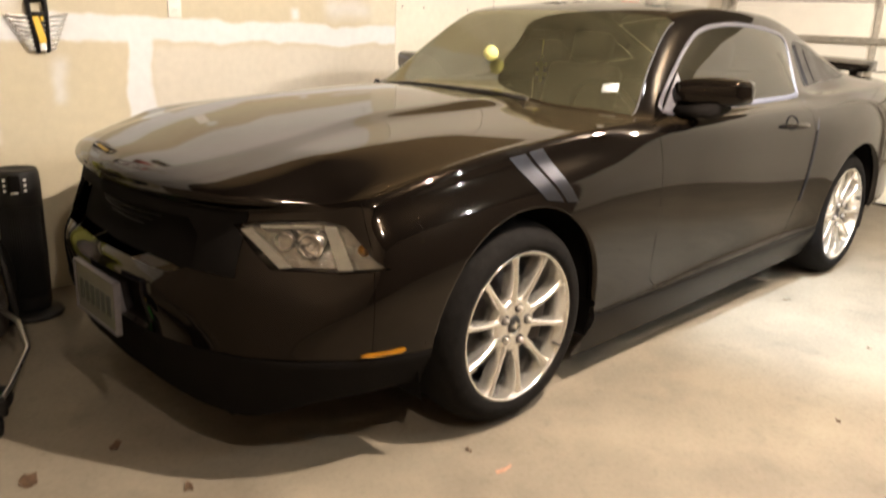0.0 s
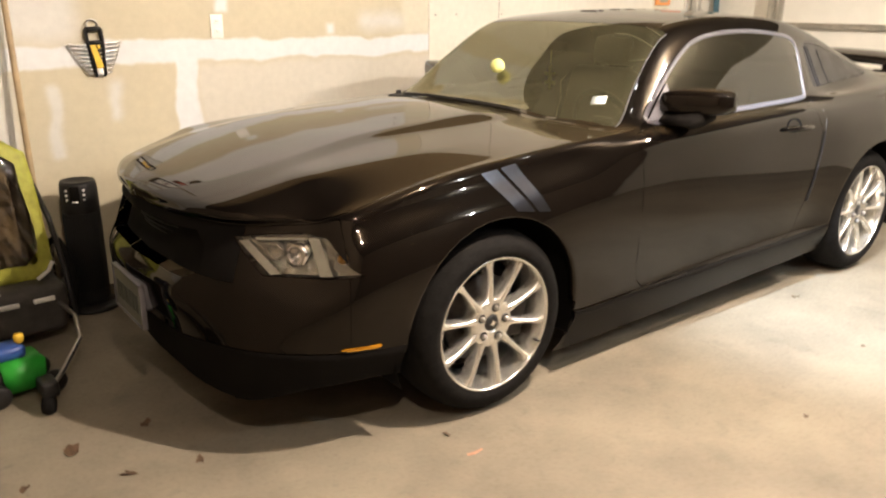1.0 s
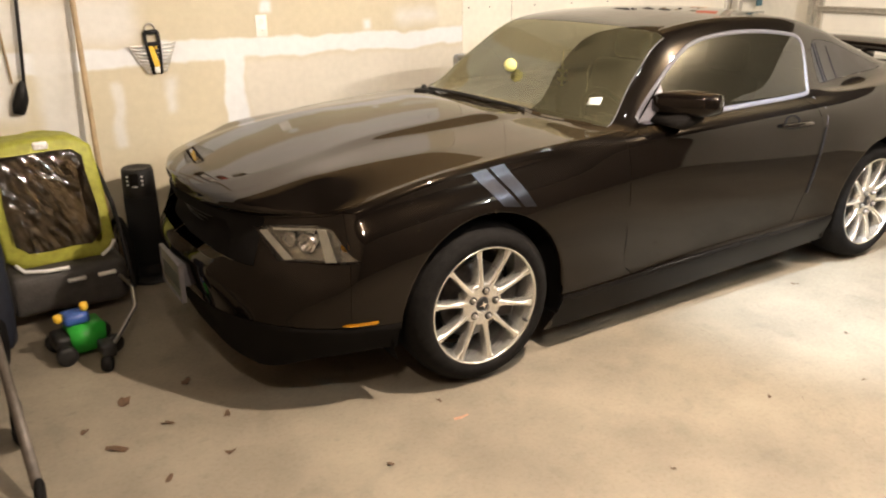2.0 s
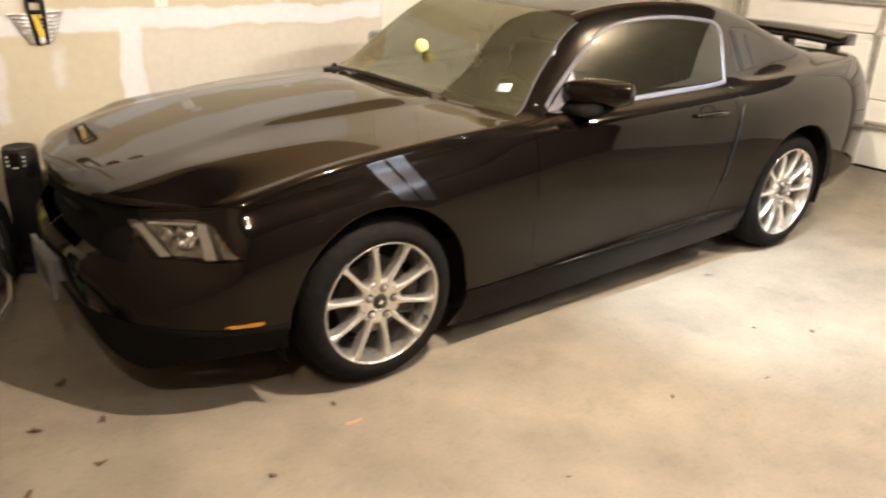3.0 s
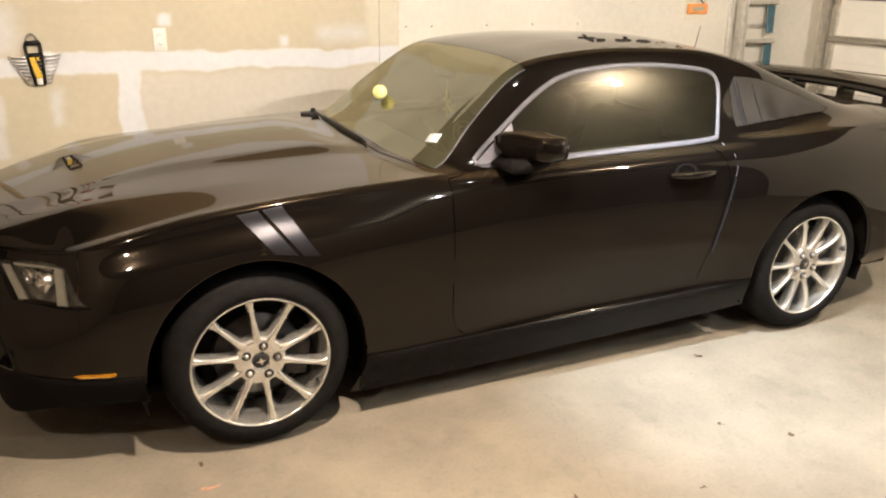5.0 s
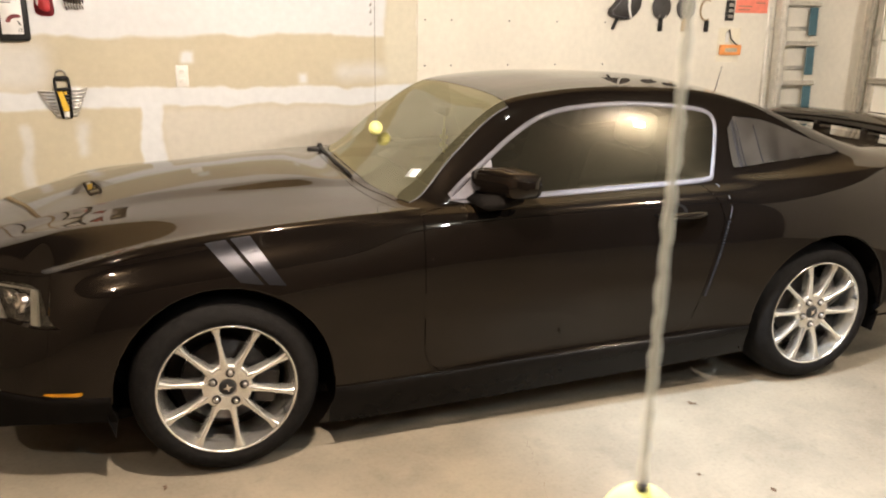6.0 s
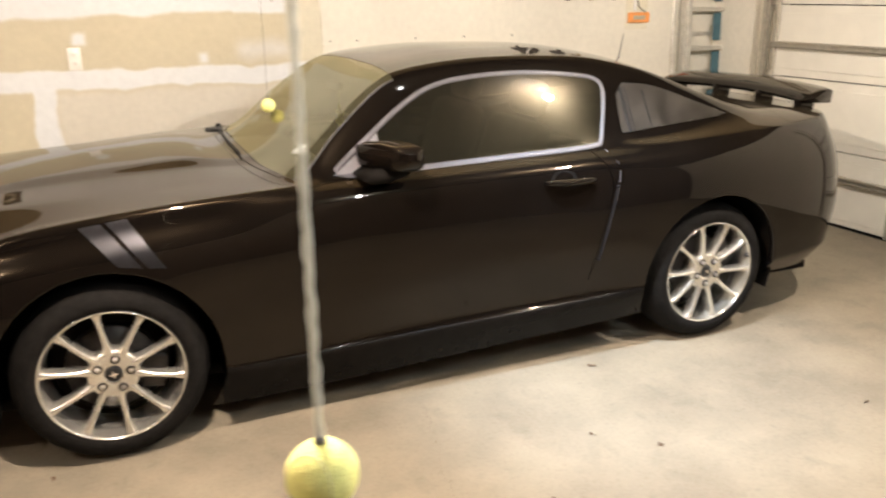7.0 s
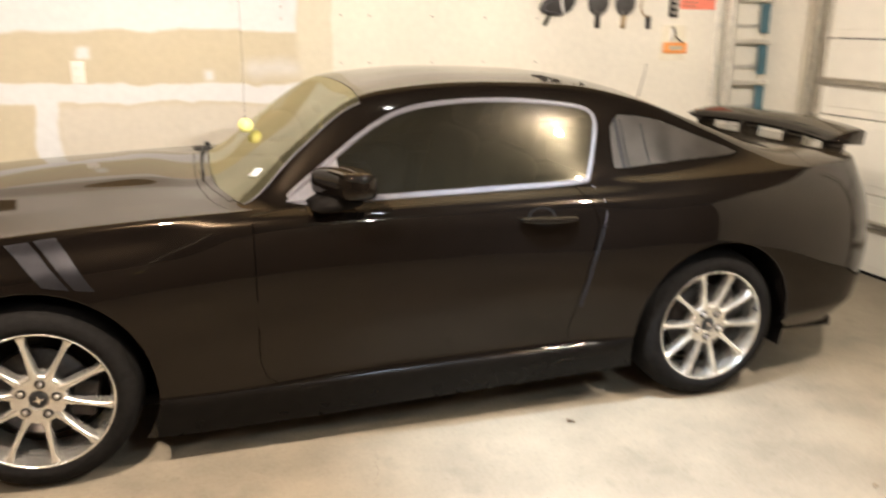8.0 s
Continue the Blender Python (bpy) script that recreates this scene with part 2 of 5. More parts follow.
C4 = [(-1.015, 0, .535), (-.985, .34, .535), (-.872, .576, .535), (-.705, .782, .54)] + [(x, y, z) for x, y, z in zip(SIDE_X, [.89, .925, .93, .915, .905, .90, .90, .90, .91, .935, .945, .935], [.55, .57, .57, .56, .55, .55, .55, .55, .56, .58, .60, .60])] + [(3.47, .885, .60), (3.69, .73, .60), (3.84, .43, .60), (3.88, 0, .60)]
C3 = [(-.955, 0, .628), (-.942, .318, .62), (-.868, .562, .605), (-.668, .768, .603)] + [(x, y, z) for x, y, z in zip(SIDE_X, [.862, .90, .91, .905, .90, .895, .895, .895, .905, .930, .938, .925], [.70, .76, .785, .80, .80, .80, .80, .80, .81, .825, .825, .83])] + [(3.45, .872, .84), (3.66, .715, .85), (3.80, .42, .885), (3.84, 0, .885)]
C2 = [(-.970, 0, .796), (-.922, .28, .786), (-.795, .528, .774), (-.625, .69, .785)] + [(x, y, z) for x, y, z in zip(SIDE_X, [.792, .828, .833, .830, .812, .793, .785, .785, .795, .83, .85, .835], [.823, .901, .935, .956, .969, .975, .984, .992, 1.0, 1.003, 1.015, 1.03])] + [(3.42, .78, 1.04), (3.62, .63, 1.045), (3.73, .35, 1.05), (3.76, 0, 1.05)]
C1 = [(-.968, 0, .802), (-.938, .278, .797), (-.843, .545, .806), (-.635, .665, .806), (-.515, .732, .837), (-.2, .772, .908), (.12, .778, .942), (.43, .775, .961), (.698, .752, .970), (.93, .672, 1.160), (1.235, .598, 1.356), (1.68, .588, 1.394), (2.1, .588, 1.380), (2.45, .588, 1.312), (2.8, .605, 1.19), (3.15, .64, 1.082), (3.42, .60, 1.072), (3.6, .47, 1.062), (3.71, .26, 1.054), (3.755, 0, 1.051)]
C0 = [(-.966, 0, .808), (-.958, 0, .838), (-.900, 0, .868), (-.76, 0, .902), (-.55, 0, .948), (-.2, 0, 1.0), (.10, 0, 1.024), (.36, 0, 1.032), (.60, 0, 1.0), (.90, 0, 1.188), (1.265, 0, 1.378), (1.65, 0, 1.428), (2.05, 0, 1.420), (2.40, 0, 1.376), (2.76, 0, 1.255), (3.12, 0, 1.105), (3.4, 0, 1.08), (3.6, 0, 1.066), (3.7, 0, 1.056), (3.75, 0, 1.052)]
# on the hood: edge of the dome, its foot and the fold beside the fender, from the nose to the cowl
HOOD = {"D": {1: (-.955, .13, .831), 2: (-.890, .26, .859), 3: (-.745, .35, .895), 4: (-.545, .38, .937), 5: (-.2, .35, .990), 6: (.1, .345, 1.009), 7: (.365, .34, 1.021), 8: (.605, .33, .997)},
        "E": {1: (-.947, .20, .821), 2: (-.870, .40, .846), 3: (-.71, .46, .888), 4: (-.54, .46, .929), 5: (-.2, .43, .971), 6: (.1, .43, .985), 7: (.37, .425, .994), 8: (.615, .42, .984)},
        "G": {1: (-.935, .270, .808), 2: (-.840, .528, .832), 3: (-.630, .592, .889), 4: (-.53, .612, .921), 5: (-.2, .625, .948), 6: (.1, .625, .961), 7: (.4, .63, .972), 8: (.65, .63, .977)}}


def top_line(f, name):
    """A line on the top between the middle (f=0) and the rail (f=1); on the hood it follows the dome and the fold."""
    out = []
    for i, (a, b) in enumerate(zip(C0, C1)):
        bend = 3.2 if i in (9, 10) else 2
        out.append(HOOD[name].get(i, (a[0] + (b[0] - a[0]) * f ** 2, f * b[1], a[2] - (a[2] - b[2]) * f ** bend)))
    return out


def between(A, B, f, special):
    """A line between two others, at a share f of the way from A to B unless a station is given by itself."""
    return [special.get(i, tuple(a[k] + (b[k] - a[k]) * f for k in range(3))) for i, (a, b) in enumerate(zip(A, B))]


# foot of the rear side glass with the haunch outside it, and the tuck under the door above the sill
CB = between(C1, C2, 0.86, {13: (2.4, .765, 1.025), 14: (2.76, .755, 1.055), 15: (3.1, .74, 1.062), 16: (3.42, .72, 1.058), 17: (3.61, .56, 1.056)})
CB = [p if i >= 8 else tuple(0.5 * (a + b) for a, b in zip(C1[i], C2[i])) for i, p in enumerate(CB)]
CT = between(C4, C5, 0.87, {7: (.45, .900, .312), 8: (.76, .893, .313), 9: (1.0, .888, .318), **{i: (SIDE_X[i - 4], .884, .324 + .006 * (i - 10)) for i in range(10, 13)}})
# hollow under the fender's crest, tight shoulder under the windows, then the rear haunch
CC = between(C2, C3, 0.3, {4: (-.52, .812, .783), 5: (-.2, .850, .845), 6: (.12, .858, .876), 7: (.45, .856, .902), 8: (.76, .862, .932), 9: (1.0, .866, .940), 10: (1.3, .869, .944), 11: (1.65, .870, .946), 12: (2.05, .876, .950), 13: (2.4, .890, .945), 14: (2.75, .903, .948), 15: (3.1, .888, .955), 16: (3.44, .828, .965)})
CURVES = [C0, top_line(0.5, "D"), top_line(0.68, "E"), top_line(0.86, "G"), C1, CB, C2, CC, C3, C4, CT, C5, C6]
SHARP = [0, 0.008, 0.012, 0.014, 0.03, 0, 0.010, 0, 0, 0, 0, 0.012, 0]
SUB = 9
NS = len(C0)


def build_grid():
    avg = np.mean([np.array(c, float) for c in CURVES[1:]], axis=0)
    t = np.concatenate([[0], np.cumsum(np.linalg.norm(np.diff(avg, axis=0), axis=1))])
    q = np.concatenate([np.linspace(t[i], t[i + 1], SUB, endpoint=False) for i in range(NS - 1)] + [[t[-1]]])
    lines = []
    for c in CURVES:
        c = np.array(c, float)
        p = np.stack([pchip(t, c[:, k], q) for k in range(3)], 1)
        for _ in range(4):
            p[1:-1] = 0.25 * p[:-2] + 0.5 * p[1:-1] + 0.25 * p[2:]
        lines.append(p)
    cols = []
    for i in range(len(q)):
        K = [l[i] for l in lines]
        pts = [K[0]]
        for j in range(1, len(K) - 1):
            if SHARP[j]:
                for o in (j - 1, j + 1):
                    d = np.linalg.norm(K[o] - K[j])
                    pts.append(K[j] + (K[o] - K[j]) * min(0.35, SHARP[j] / max(d, 1e-6)))
            else:
                pts.append(K[j])
        pts.append(K[-1])
        P = np.array(pts)
        d = np.maximum(np.linalg.norm(np.diff(P, axis=0), axis=1), 1e-5) ** 0.5
        tt = np.concatenate([[0], np.cumsum(d)])
        qq = np.concatenate([np.linspace(tt[k], tt[k + 1], 5, endpoint=False) for k in range(len(P) - 1)] + [[tt[-1]]])
        m = np.gradient(P, tt, axis=0)
        m[0] = (0, m[0][1], 0) if np.linalg.norm(m[0]) else m[0]
        k = np.clip(np.searchsorted(tt, qq, side="right") - 1, 0, len(tt) - 2)
        h = (tt[k + 1] - tt[k])[:, None]
        s = ((qq - tt[k]) / (tt[k + 1] - tt[k]))[:, None]
        cols.append((1 + 2 * s) * (1 - s) ** 2 * P[k] + s * (1 - s) ** 2 * h * m[k] + s * s * (3 - 2 * s) * P[k + 1] + s * s * (s - 1) * h * m[k + 1])
    return np.array(cols)


GRID = build_grid()
GRID[:, :, 1] *= -1  # the driver's side
NI, NJ = GRID.shape[:2]
# cross index of each feature line
JX = {}
_j = 0
for _n, _s in zip(("C0", "D", "E", "G", "C1", "CB", "C2", "CC", "C3", "C4", "CT", "C5", "C6"), SHARP):
    JX[_n] = _j * 5
    _j += 2 if _s else 1
    if _s:
        JX[_n] += 2

half = bmesh.new()
GV = [[half.verts.new(GRID[i, j]) for j in range(NJ)] for i in range(NI)]
li, lj = half.faces.layers.int.new("i"), half.faces.layers.int.new("j")
for i in range(NI - 1):
    for j in range(NJ - 1):
        f = half.faces.new((GV[i][j], GV[i][j + 1], GV[i + 1][j + 1], GV[i + 1][j]))
        f[li], f[lj] = i, j
bmesh.ops.dissolve_degenerate(half, dist=1e-5, edges=half.edges[:])
half.normal_update()
if sum(f.normal.z for f in half.faces) < 0:
    bmesh.ops.reverse_faces(half, faces=half.faces[:])
half.normal_update()
from mathutils.bvhtree import BVHTree
half.verts.ensure_lookup_table()
half.faces.ensure_lookup_table()
REF_TREE = BVHTree.FromBMesh(half)
half.verts.index_update()
REF_F = [[v.index for v in f.verts] for f in half.faces]
REF_P = [v.co.copy() for v in half.verts]
REF_N = []
for v in half.verts:
    n = v.normal.copy()
    if abs(v.co.y) < 1e-4:
        n.y = 0
        n.normalize()
    REF_N.append(n)


def skin_normal(p):
    q = Vector((p.x, -abs(p.y), p.z))
    loc, n, k, d = REF_TREE.find_nearest(q)
    ids = REF_F[k]
    w = [1 / ((REF_P[a] - loc).length + 1e-5) for a in ids]
    if len(ids) == 4:
        # inverse bilinear by distance to opposite edges is close to inverse square weights here
        w = [x ** 2 for x in w]
    s = Vector((0, 0, 0))
    for a, x in zip(ids, w):
        s += REF_N[a] * x
    s.normalize()
    return Vector((s.x, s.y if p.y <= 0 else -s.y, s.z))


def skin_part(name, bm, mat, parent, label="", thick=0.0):
    ob = part(name, bm, mat, parent, label)
    me = ob.data
    me.normals_split_custom_set_from_vertices([skin_normal(v.co) for v in me.vertices])
    return ob


def cut(bm, outline, test, ax=0):
    """Split faces along a closed outline in the side view (ax 0) or the front view (ax 1)."""
    for a, b in zip(outline, outline[1:] + outline[:1]):
        d = (b[0] - a[0], b[1] - a[1])
        lo = [min(a[k], b[k]) - 0.004 for k in (0, 1)]
        hi = [max(a[k], b[k]) + 0.004 for k in (0, 1)]
        nor, a = Vector((0, 0, 0)), Vector((a[0] * (1 - ax), a[0] * ax, a[1]))
        nor[ax], nor[2] = d[1], -d[0]
        nor.normalize()
        fs = []
        for f in bm.faces:
            xs, zs = [v.co[ax] for v in f.verts], [v.co.z for v in f.verts]
            if max(xs) < lo[0] or min(xs) > hi[0] or max(zs) < lo[1] or min(zs) > hi[1] or not test(f):
                continue
            fs.append(f)
        geom = fs + list({e for f in fs for e in f.edges}) + list({v for f in fs for v in f.verts})
        bmesh.ops.bisect_plane(bm, geom=geom, dist=1e-5, plane_co=a, plane_no=nor)


def inside(outline, x, z):
    c = False
    for (x0, z0), (x1, z1) in zip(outline, outline[1:] + outline[:1]):
        if (z0 > z) != (z1 > z) and x < (x1 - x0) * (z - z0) / (z1 - z0) + x0:
            c = not c
    return c


def circle(cx, cz, r, n=40, a0=0, a1=360):
    return [(cx + r * math.cos(radians(a0 + (a1 - a0) * k / n)), cz + r * math.sin(radians(a0 + (a1 - a0) * k / n))) for k in range(n)]


WHEELS = (0.0, 2.72)
HUB = 0.348
ARCH_F, ARCH_R = circle(0.0, HUB + 0.006, 0.400), circle(2.715, HUB + 0.008, 0.397)
DLO = [(.86, .978), (.96, 1.052), (1.07, 1.128), (1.19, 1.213), (1.315, 1.281), (1.4, 1.305), (1.474, 1.318), (1.664, 1.333), (1.893, 1.328), (2.10, 1.305), (2.165, 1.29), (2.195, 1.262), (2.195, 1.21), (2.13, 1.03), (2.10, 1.008), (1.68, .997), (1.3, .989)]
QUARTER = [(2.268, 1.268), (2.25, 1.06), (2.262, 1.045), (2.60, 1.070), (2.92, 1.086), (2.86, 1.112), (2.72, 1.165), (2.58, 1.218), (2.45, 1.254)]


def round_off(outline, times=1):
    """Cut the corners of a closed outline, so that it bends smoothly."""
    for _ in range(times):
        outline = [(a[0] + (b[0] - a[0]) * f, a[1] + (b[1] - a[1]) * f) for a, b in zip(outline, outline[1:] + outline[:1]) for f in (.25, .75)]
    return outline


DLO, QUARTER = round_off(DLO, 2), round_off(QUARTER, 1)
DOOR = [(.757, .955), (.757, .42), (.775, .35), (.82, .312), (1.95, .330), (2.01, .36), (2.04, .50), (2.125, .85), (2.10, .93), (2.05, 1.0), (1.68, .99), (1.3, .982), (.86, .968)]
LAMP = [(-.525, .738), (-.62, .753), (-.69, .756), (-.752, .744), (-.872, .640), (-.79, .628), (-.655, .632)]
GRILLE = [(.3, .588), (-.38, .588), (-.455, .62), (-.445, .70), (-.40, .742), (.3, .748)]
side_face = lambda f: f.calc_center_median().y < -0.3
for o in (ARCH_F, ARCH_R, DLO, QUARTER, DOOR):
    cut(half, o, side_face)
nose_face = lambda f: f.calc_center_median().x < -0.45
for o in (LAMP, GRILLE):
    cut(half, o, nose_face, 1)

# sort the faces of the half skin into panels
PANELS = {}
WS0, WS1 = 8 * SUB + 1, 10 * SUB - 1
RW0, RW1 = 13 * SUB + 1, 15 * SUB - 1
for f in half.faces:
    c = f.calc_center_median()
    i, j = f[li], f[lj]
    key = "body"
    if c.y < -0.3 and (inside(ARCH_F, c.x, c.z) or inside(ARCH_R, c.x, c.z)):
        key = "hole"
    elif j >= JX["C1"] - 1 and inside(DLO, c.x, c.z) and c.y < -.4:
        key = "side_window"
    elif j >= JX["C1"] - 1 and inside(QUARTER, c.x, c.z) and c.y < -.4:
        key = "quarter_window"
    elif j >= JX["C2"] - 3 and inside(DOOR, c.x, c.z) and c.y < -.4:
        key = "door"
    elif c.x < -.45 and inside(LAMP, c.y, c.z):
        key = "headlight"
    elif j < JX["C1"] + 2 and WS0 <= i < WS1:
        key = "windscreen"
    elif j < JX["C1"] - 3 and RW0 <= i < RW1:
        key = "rear_window"
    elif j < JX["C2"] - 4 and 1 <= i < 8 * SUB - 1:
        key = "hood"
    elif j < JX["C2"] - 2 and i >= 15 * SUB + 3:
        key = "boot_lid"
    elif c.x < -.6 and j >= JX["C2"] and inside(GRILLE, c.y, c.z):
        key = "grille_hole"
    elif i < 2 * SUB + 1 and JX["C2"] + 1 <= j < JX["C3"]:
        key = "grille_surround"
    elif i < 5 * SUB + 2 and j >= JX["CT"]:
        key = "valance"
    elif i < 4 * SUB - 3 and j >= JX["C2"]:
        key = "front_bumper"
    elif i >= 16 * SUB and j >= JX["C2"]:
        key = "rear_bumper"
    elif j >= JX["CT"] + 2 and 7 * SUB - 2 <= i < 13 * SUB:
        key = "sill"
    PANELS.setdefault(key, []).append(f)


def take(key, both=True, side=-1, shrink=0.0, push=0.0):
    """A new bmesh of one panel of the skin: both halves, or one side alone."""
    bm = bmesh.new()
    for sgn in ((-1, 1) if both else (side,)):
        made = {}
        for f in PANELS[key]:
            vs = []
            for v in f.verts:
                if v not in made:
                    p = v.co
                    made[v] = bm.verts.new((p.x, p.y if sgn < 0 else -p.y, p.z))
                vs.append(made[v])
            try:
                bm.faces.new(vs if sgn < 0 else vs[::-1])
            except ValueError:
                pass
    if both:
        bmesh.ops.remove_doubles(bm, verts=[v for v in bm.verts if abs(v.co.y) < 1e-4], dist=1e-4)
    bm.normal_update()
    if shrink:
        # draw the border in, so that a gap shows between panels
        mv = {}
        for e in bm.edges:
            if len(e.link_faces) == 1 and not all(abs(v.co.y) < 1e-4 for v in e.verts):
                f = e.link_faces[0]
                a, b = e.verts
                d = (b.co - a.co)
                inn = f.normal.cross(d).normalized()
                if inn.dot(f.calc_center_median() - a.co) < 0:
                    inn = -inn
                for v in (a, b):
                    mv.setdefault(v, []).append(inn)
        for v, l in mv.items():
            s = Vector((0, 0, 0))
            for x in l:
                s += x
            if s.length > 1e-6:
                v.co += s.normalized() * shrink
    if push:
        for v in bm.verts:
            v.co += skin_normal(v.co) * push
    return bm


# ---- the car ----
car = empty("sports_coupe", label="glossy black two-door sports coupe parked on the concrete garage floor", category="car")
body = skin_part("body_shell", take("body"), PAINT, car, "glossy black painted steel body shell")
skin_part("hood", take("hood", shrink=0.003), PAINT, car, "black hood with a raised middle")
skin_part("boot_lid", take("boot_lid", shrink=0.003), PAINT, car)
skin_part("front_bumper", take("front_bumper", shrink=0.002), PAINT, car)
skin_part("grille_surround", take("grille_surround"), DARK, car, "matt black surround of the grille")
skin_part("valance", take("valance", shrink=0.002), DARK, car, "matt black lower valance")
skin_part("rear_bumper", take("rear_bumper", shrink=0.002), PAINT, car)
skin_part("windscreen", take("windscreen", shrink=0.004), WIND, car, "clear windscreen")
skin_part("rear_window", take("rear_window", shrink=0.004), TINT, car)
for sd in (-1, 1):
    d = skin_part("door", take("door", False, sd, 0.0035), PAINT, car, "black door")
    skin_part("side_window", take("side_window", False, sd, 0.002), TINT, car, "dark tinted side window")
    skin_part("quarter_window", take("quarter_window", False, sd, 0.003), QTINT, car, "dark louvred quarter window")
    skin_part("sill", take("sill", False, sd, 0.002), SILL, car, "satin black side sill")
    skin_part("headlight_lens", take("headlight", False, sd, 0.002), LENS, car, "clear headlight lens")


def drop_to_skin(x, z, side=-1, lift=0.0):
    """The skin's point at a place of the side view."""
    hit = REF_TREE.ray_cast(Vector((x, -3, z)), Vector((0, 1, 0)))
    p = hit[0] if hit[0] is not None else Vector((x, -0.8, z))
    p = p + skin_normal(p) * lift
    return Vector((p.x, p.y * -side, p.z))


def dense(outline, step=0.02, closed=True):
    out = []
    seq = list(zip(outline, outline[1:] + (outline[:1] if closed else [])))
    for a, b in seq:
        n = max(1, int(math.dist(a, b) / step))
        out += [(a[0] + (b[0] - a[0]) * k / n, a[1] + (b[1] - a[1]) * k / n) for k in range(n)]
    return out if closed else out + [outline[-1]]


def ribbon(bm, line, width, lift, side, closed=True, height=0.006):
    """A low strip of the given width that lies on the skin along a line of the side view."""
    n = len(line)
    rows = []
    for k in range(n):
        a = Vector(line[k - 1] if closed or k else line[k])
        b = Vector(line[(k + 1) % n] if closed or k < n - 1 else line[k])
        d = (b - a).normalized()
        nx = Vector((-d.y, d.x))
        p = Vector(line[k])
        rows.append([bm.verts.new(drop_to_skin(*(p + nx * w), side, h)) for w, h in ((-width / 2, 0), (-width / 3, lift), (width / 3, lift), (width / 2, 0))])
    for k in range(n if closed else n - 1):
        A, B = rows[k], rows[(k + 1) % n]
        for c in range(3):
            bm.faces.new((A[c], A[c + 1], B[c + 1], B[c]))
    bmesh.ops.recalc_face_normals(bm, faces=bm.faces)
    return bm


for sd in (-1, 1):
    part("window_trim", ribbon(bmesh.new(), dense(DLO), 0.019, 0.005, sd), TRIM, car, "bright metal window trim")
    for x, w in ((2.302, .018), (2.326, .004), (2.43, .006)):
        part("louvre", ribbon(bmesh.new(), dense([(x + .004, 1.05 + .09 * max(0, x - 2.3)), (x - .004, 1.245 - .25 * max(0, x - 2.34))], closed=False), w, .004, sd, closed=False), RIB, car, "dark upright window louvre")
    # thin pale strip drawn for the highlight along the door's rear edge
    part("door_edge", ribbon(bmesh.new(), [(2.128, .995), (2.15, .95), (2.157, .90), (2.147, .86)], .0032, .0015, sd, closed=False), TRIM, car, "pale line painted as the highlight on the door's rear edge")
    # sail panel in the front corner of the window
    bm = bmesh.new()
    tri = [(.885, .985), (1.09, 1.128), (1.09, .99)]
    A = [bm.verts.new(drop_to_skin(x, z, sd, 0.003)) for x, z in tri]
    B = [bm.verts.new(drop_to_skin(x, z, sd, 0.010)) for x, z in tri]
    bm.faces.new(A), bm.faces.new(B[::-1])
    for k in range(3):
        bm.faces.new((A[k], A[(k + 1) % 3], B[(k + 1) % 3], B[k]))
    bmesh.ops.recalc_face_normals(bm, faces=bm.faces)
    part("sail_panel", bm, GREYSEAL, car, "grey plastic corner panel", smooth=False)


# wheels
def tyre_mesh():
    prof = [(.245, -.085), (.2555, -.106), (.262, -.115), (.280, -.119), (.300, -.1145), (.318, -.103), (.332, -.085), (.3415, -.062), (.3465, -.035), (.3478, 0), (.3465, .04), (.344, .075), (.338, .095), (.330, .110), (.29, .118), (.25, .105), (.245, .085)]
    return lathe(bmesh.new(), prof, 72)


def rim_mesh():
    bm = bmesh.new()
    # thin bright flange, then the dished barrel
    lathe(bm, [(.2515, -.098), (.2565, -.104), (.2560, -.110), (.2525, -.1128), (.2488, -.1115), (.2462, -.1060), (.2440, -.096), (.2400, -.080), (.2330, -.055), (.2260, -.01), (.222, .04)], 80)
    for k in range(10):
        a = radians(90 + 36 * k + 18)
        pair = 1 if k % 2 else -1
        a_in = a + radians(1.5) * pair
        st = []
        for f in (0, .10, .22, .4, .6, .78, .88, .95, 1.0):
            r = .074 + (.2435 - .074) * f
            ang = a_in + (a - a_in) * min(1, f * 1.3)
            w = .0140 - .0036 * min(1, f * 1.8) + .0105 * max(0, (f - .74) / .26) ** 2 + .010 * max(0, (.22 - f) / .22) ** 1.5
            y = -.0865 - .0155 * math.sin(f * math.pi * .54)
            rad, tan = Vector((math.cos(ang), 0, math.sin(ang))), Vector((-math.sin(ang), 0, math.cos(ang)))
            c = rad * r
            st.append([c + tan * q * w + Vector((0, y + dy, 0)) for q, dy in ((-.9, .055), (-1, .010), (-.62, .0), (.0, -.0032), (.62, .0), (1, .010), (.9, .055))])
        rows = [[bm.verts.new(p) for p in q] for q in st]
        for A, B in zip(rows, rows[1:]):
            for c in range(6):
                bm.faces.new((A[c], A[c + 1], B[c + 1], B[c]))
    # hub web with five dished seats round the cap
    lathe(bm, [(.0, -.080), (.030, -.080), (.033, -.0850), (.040, -.0870), (.060, -.0875), (.078, -.0885), (.088, -.0870), (.094, -.078), (.096, -.03)], 60)
    bmesh.ops.recalc_face_normals(bm, faces=bm.faces)
    return bm


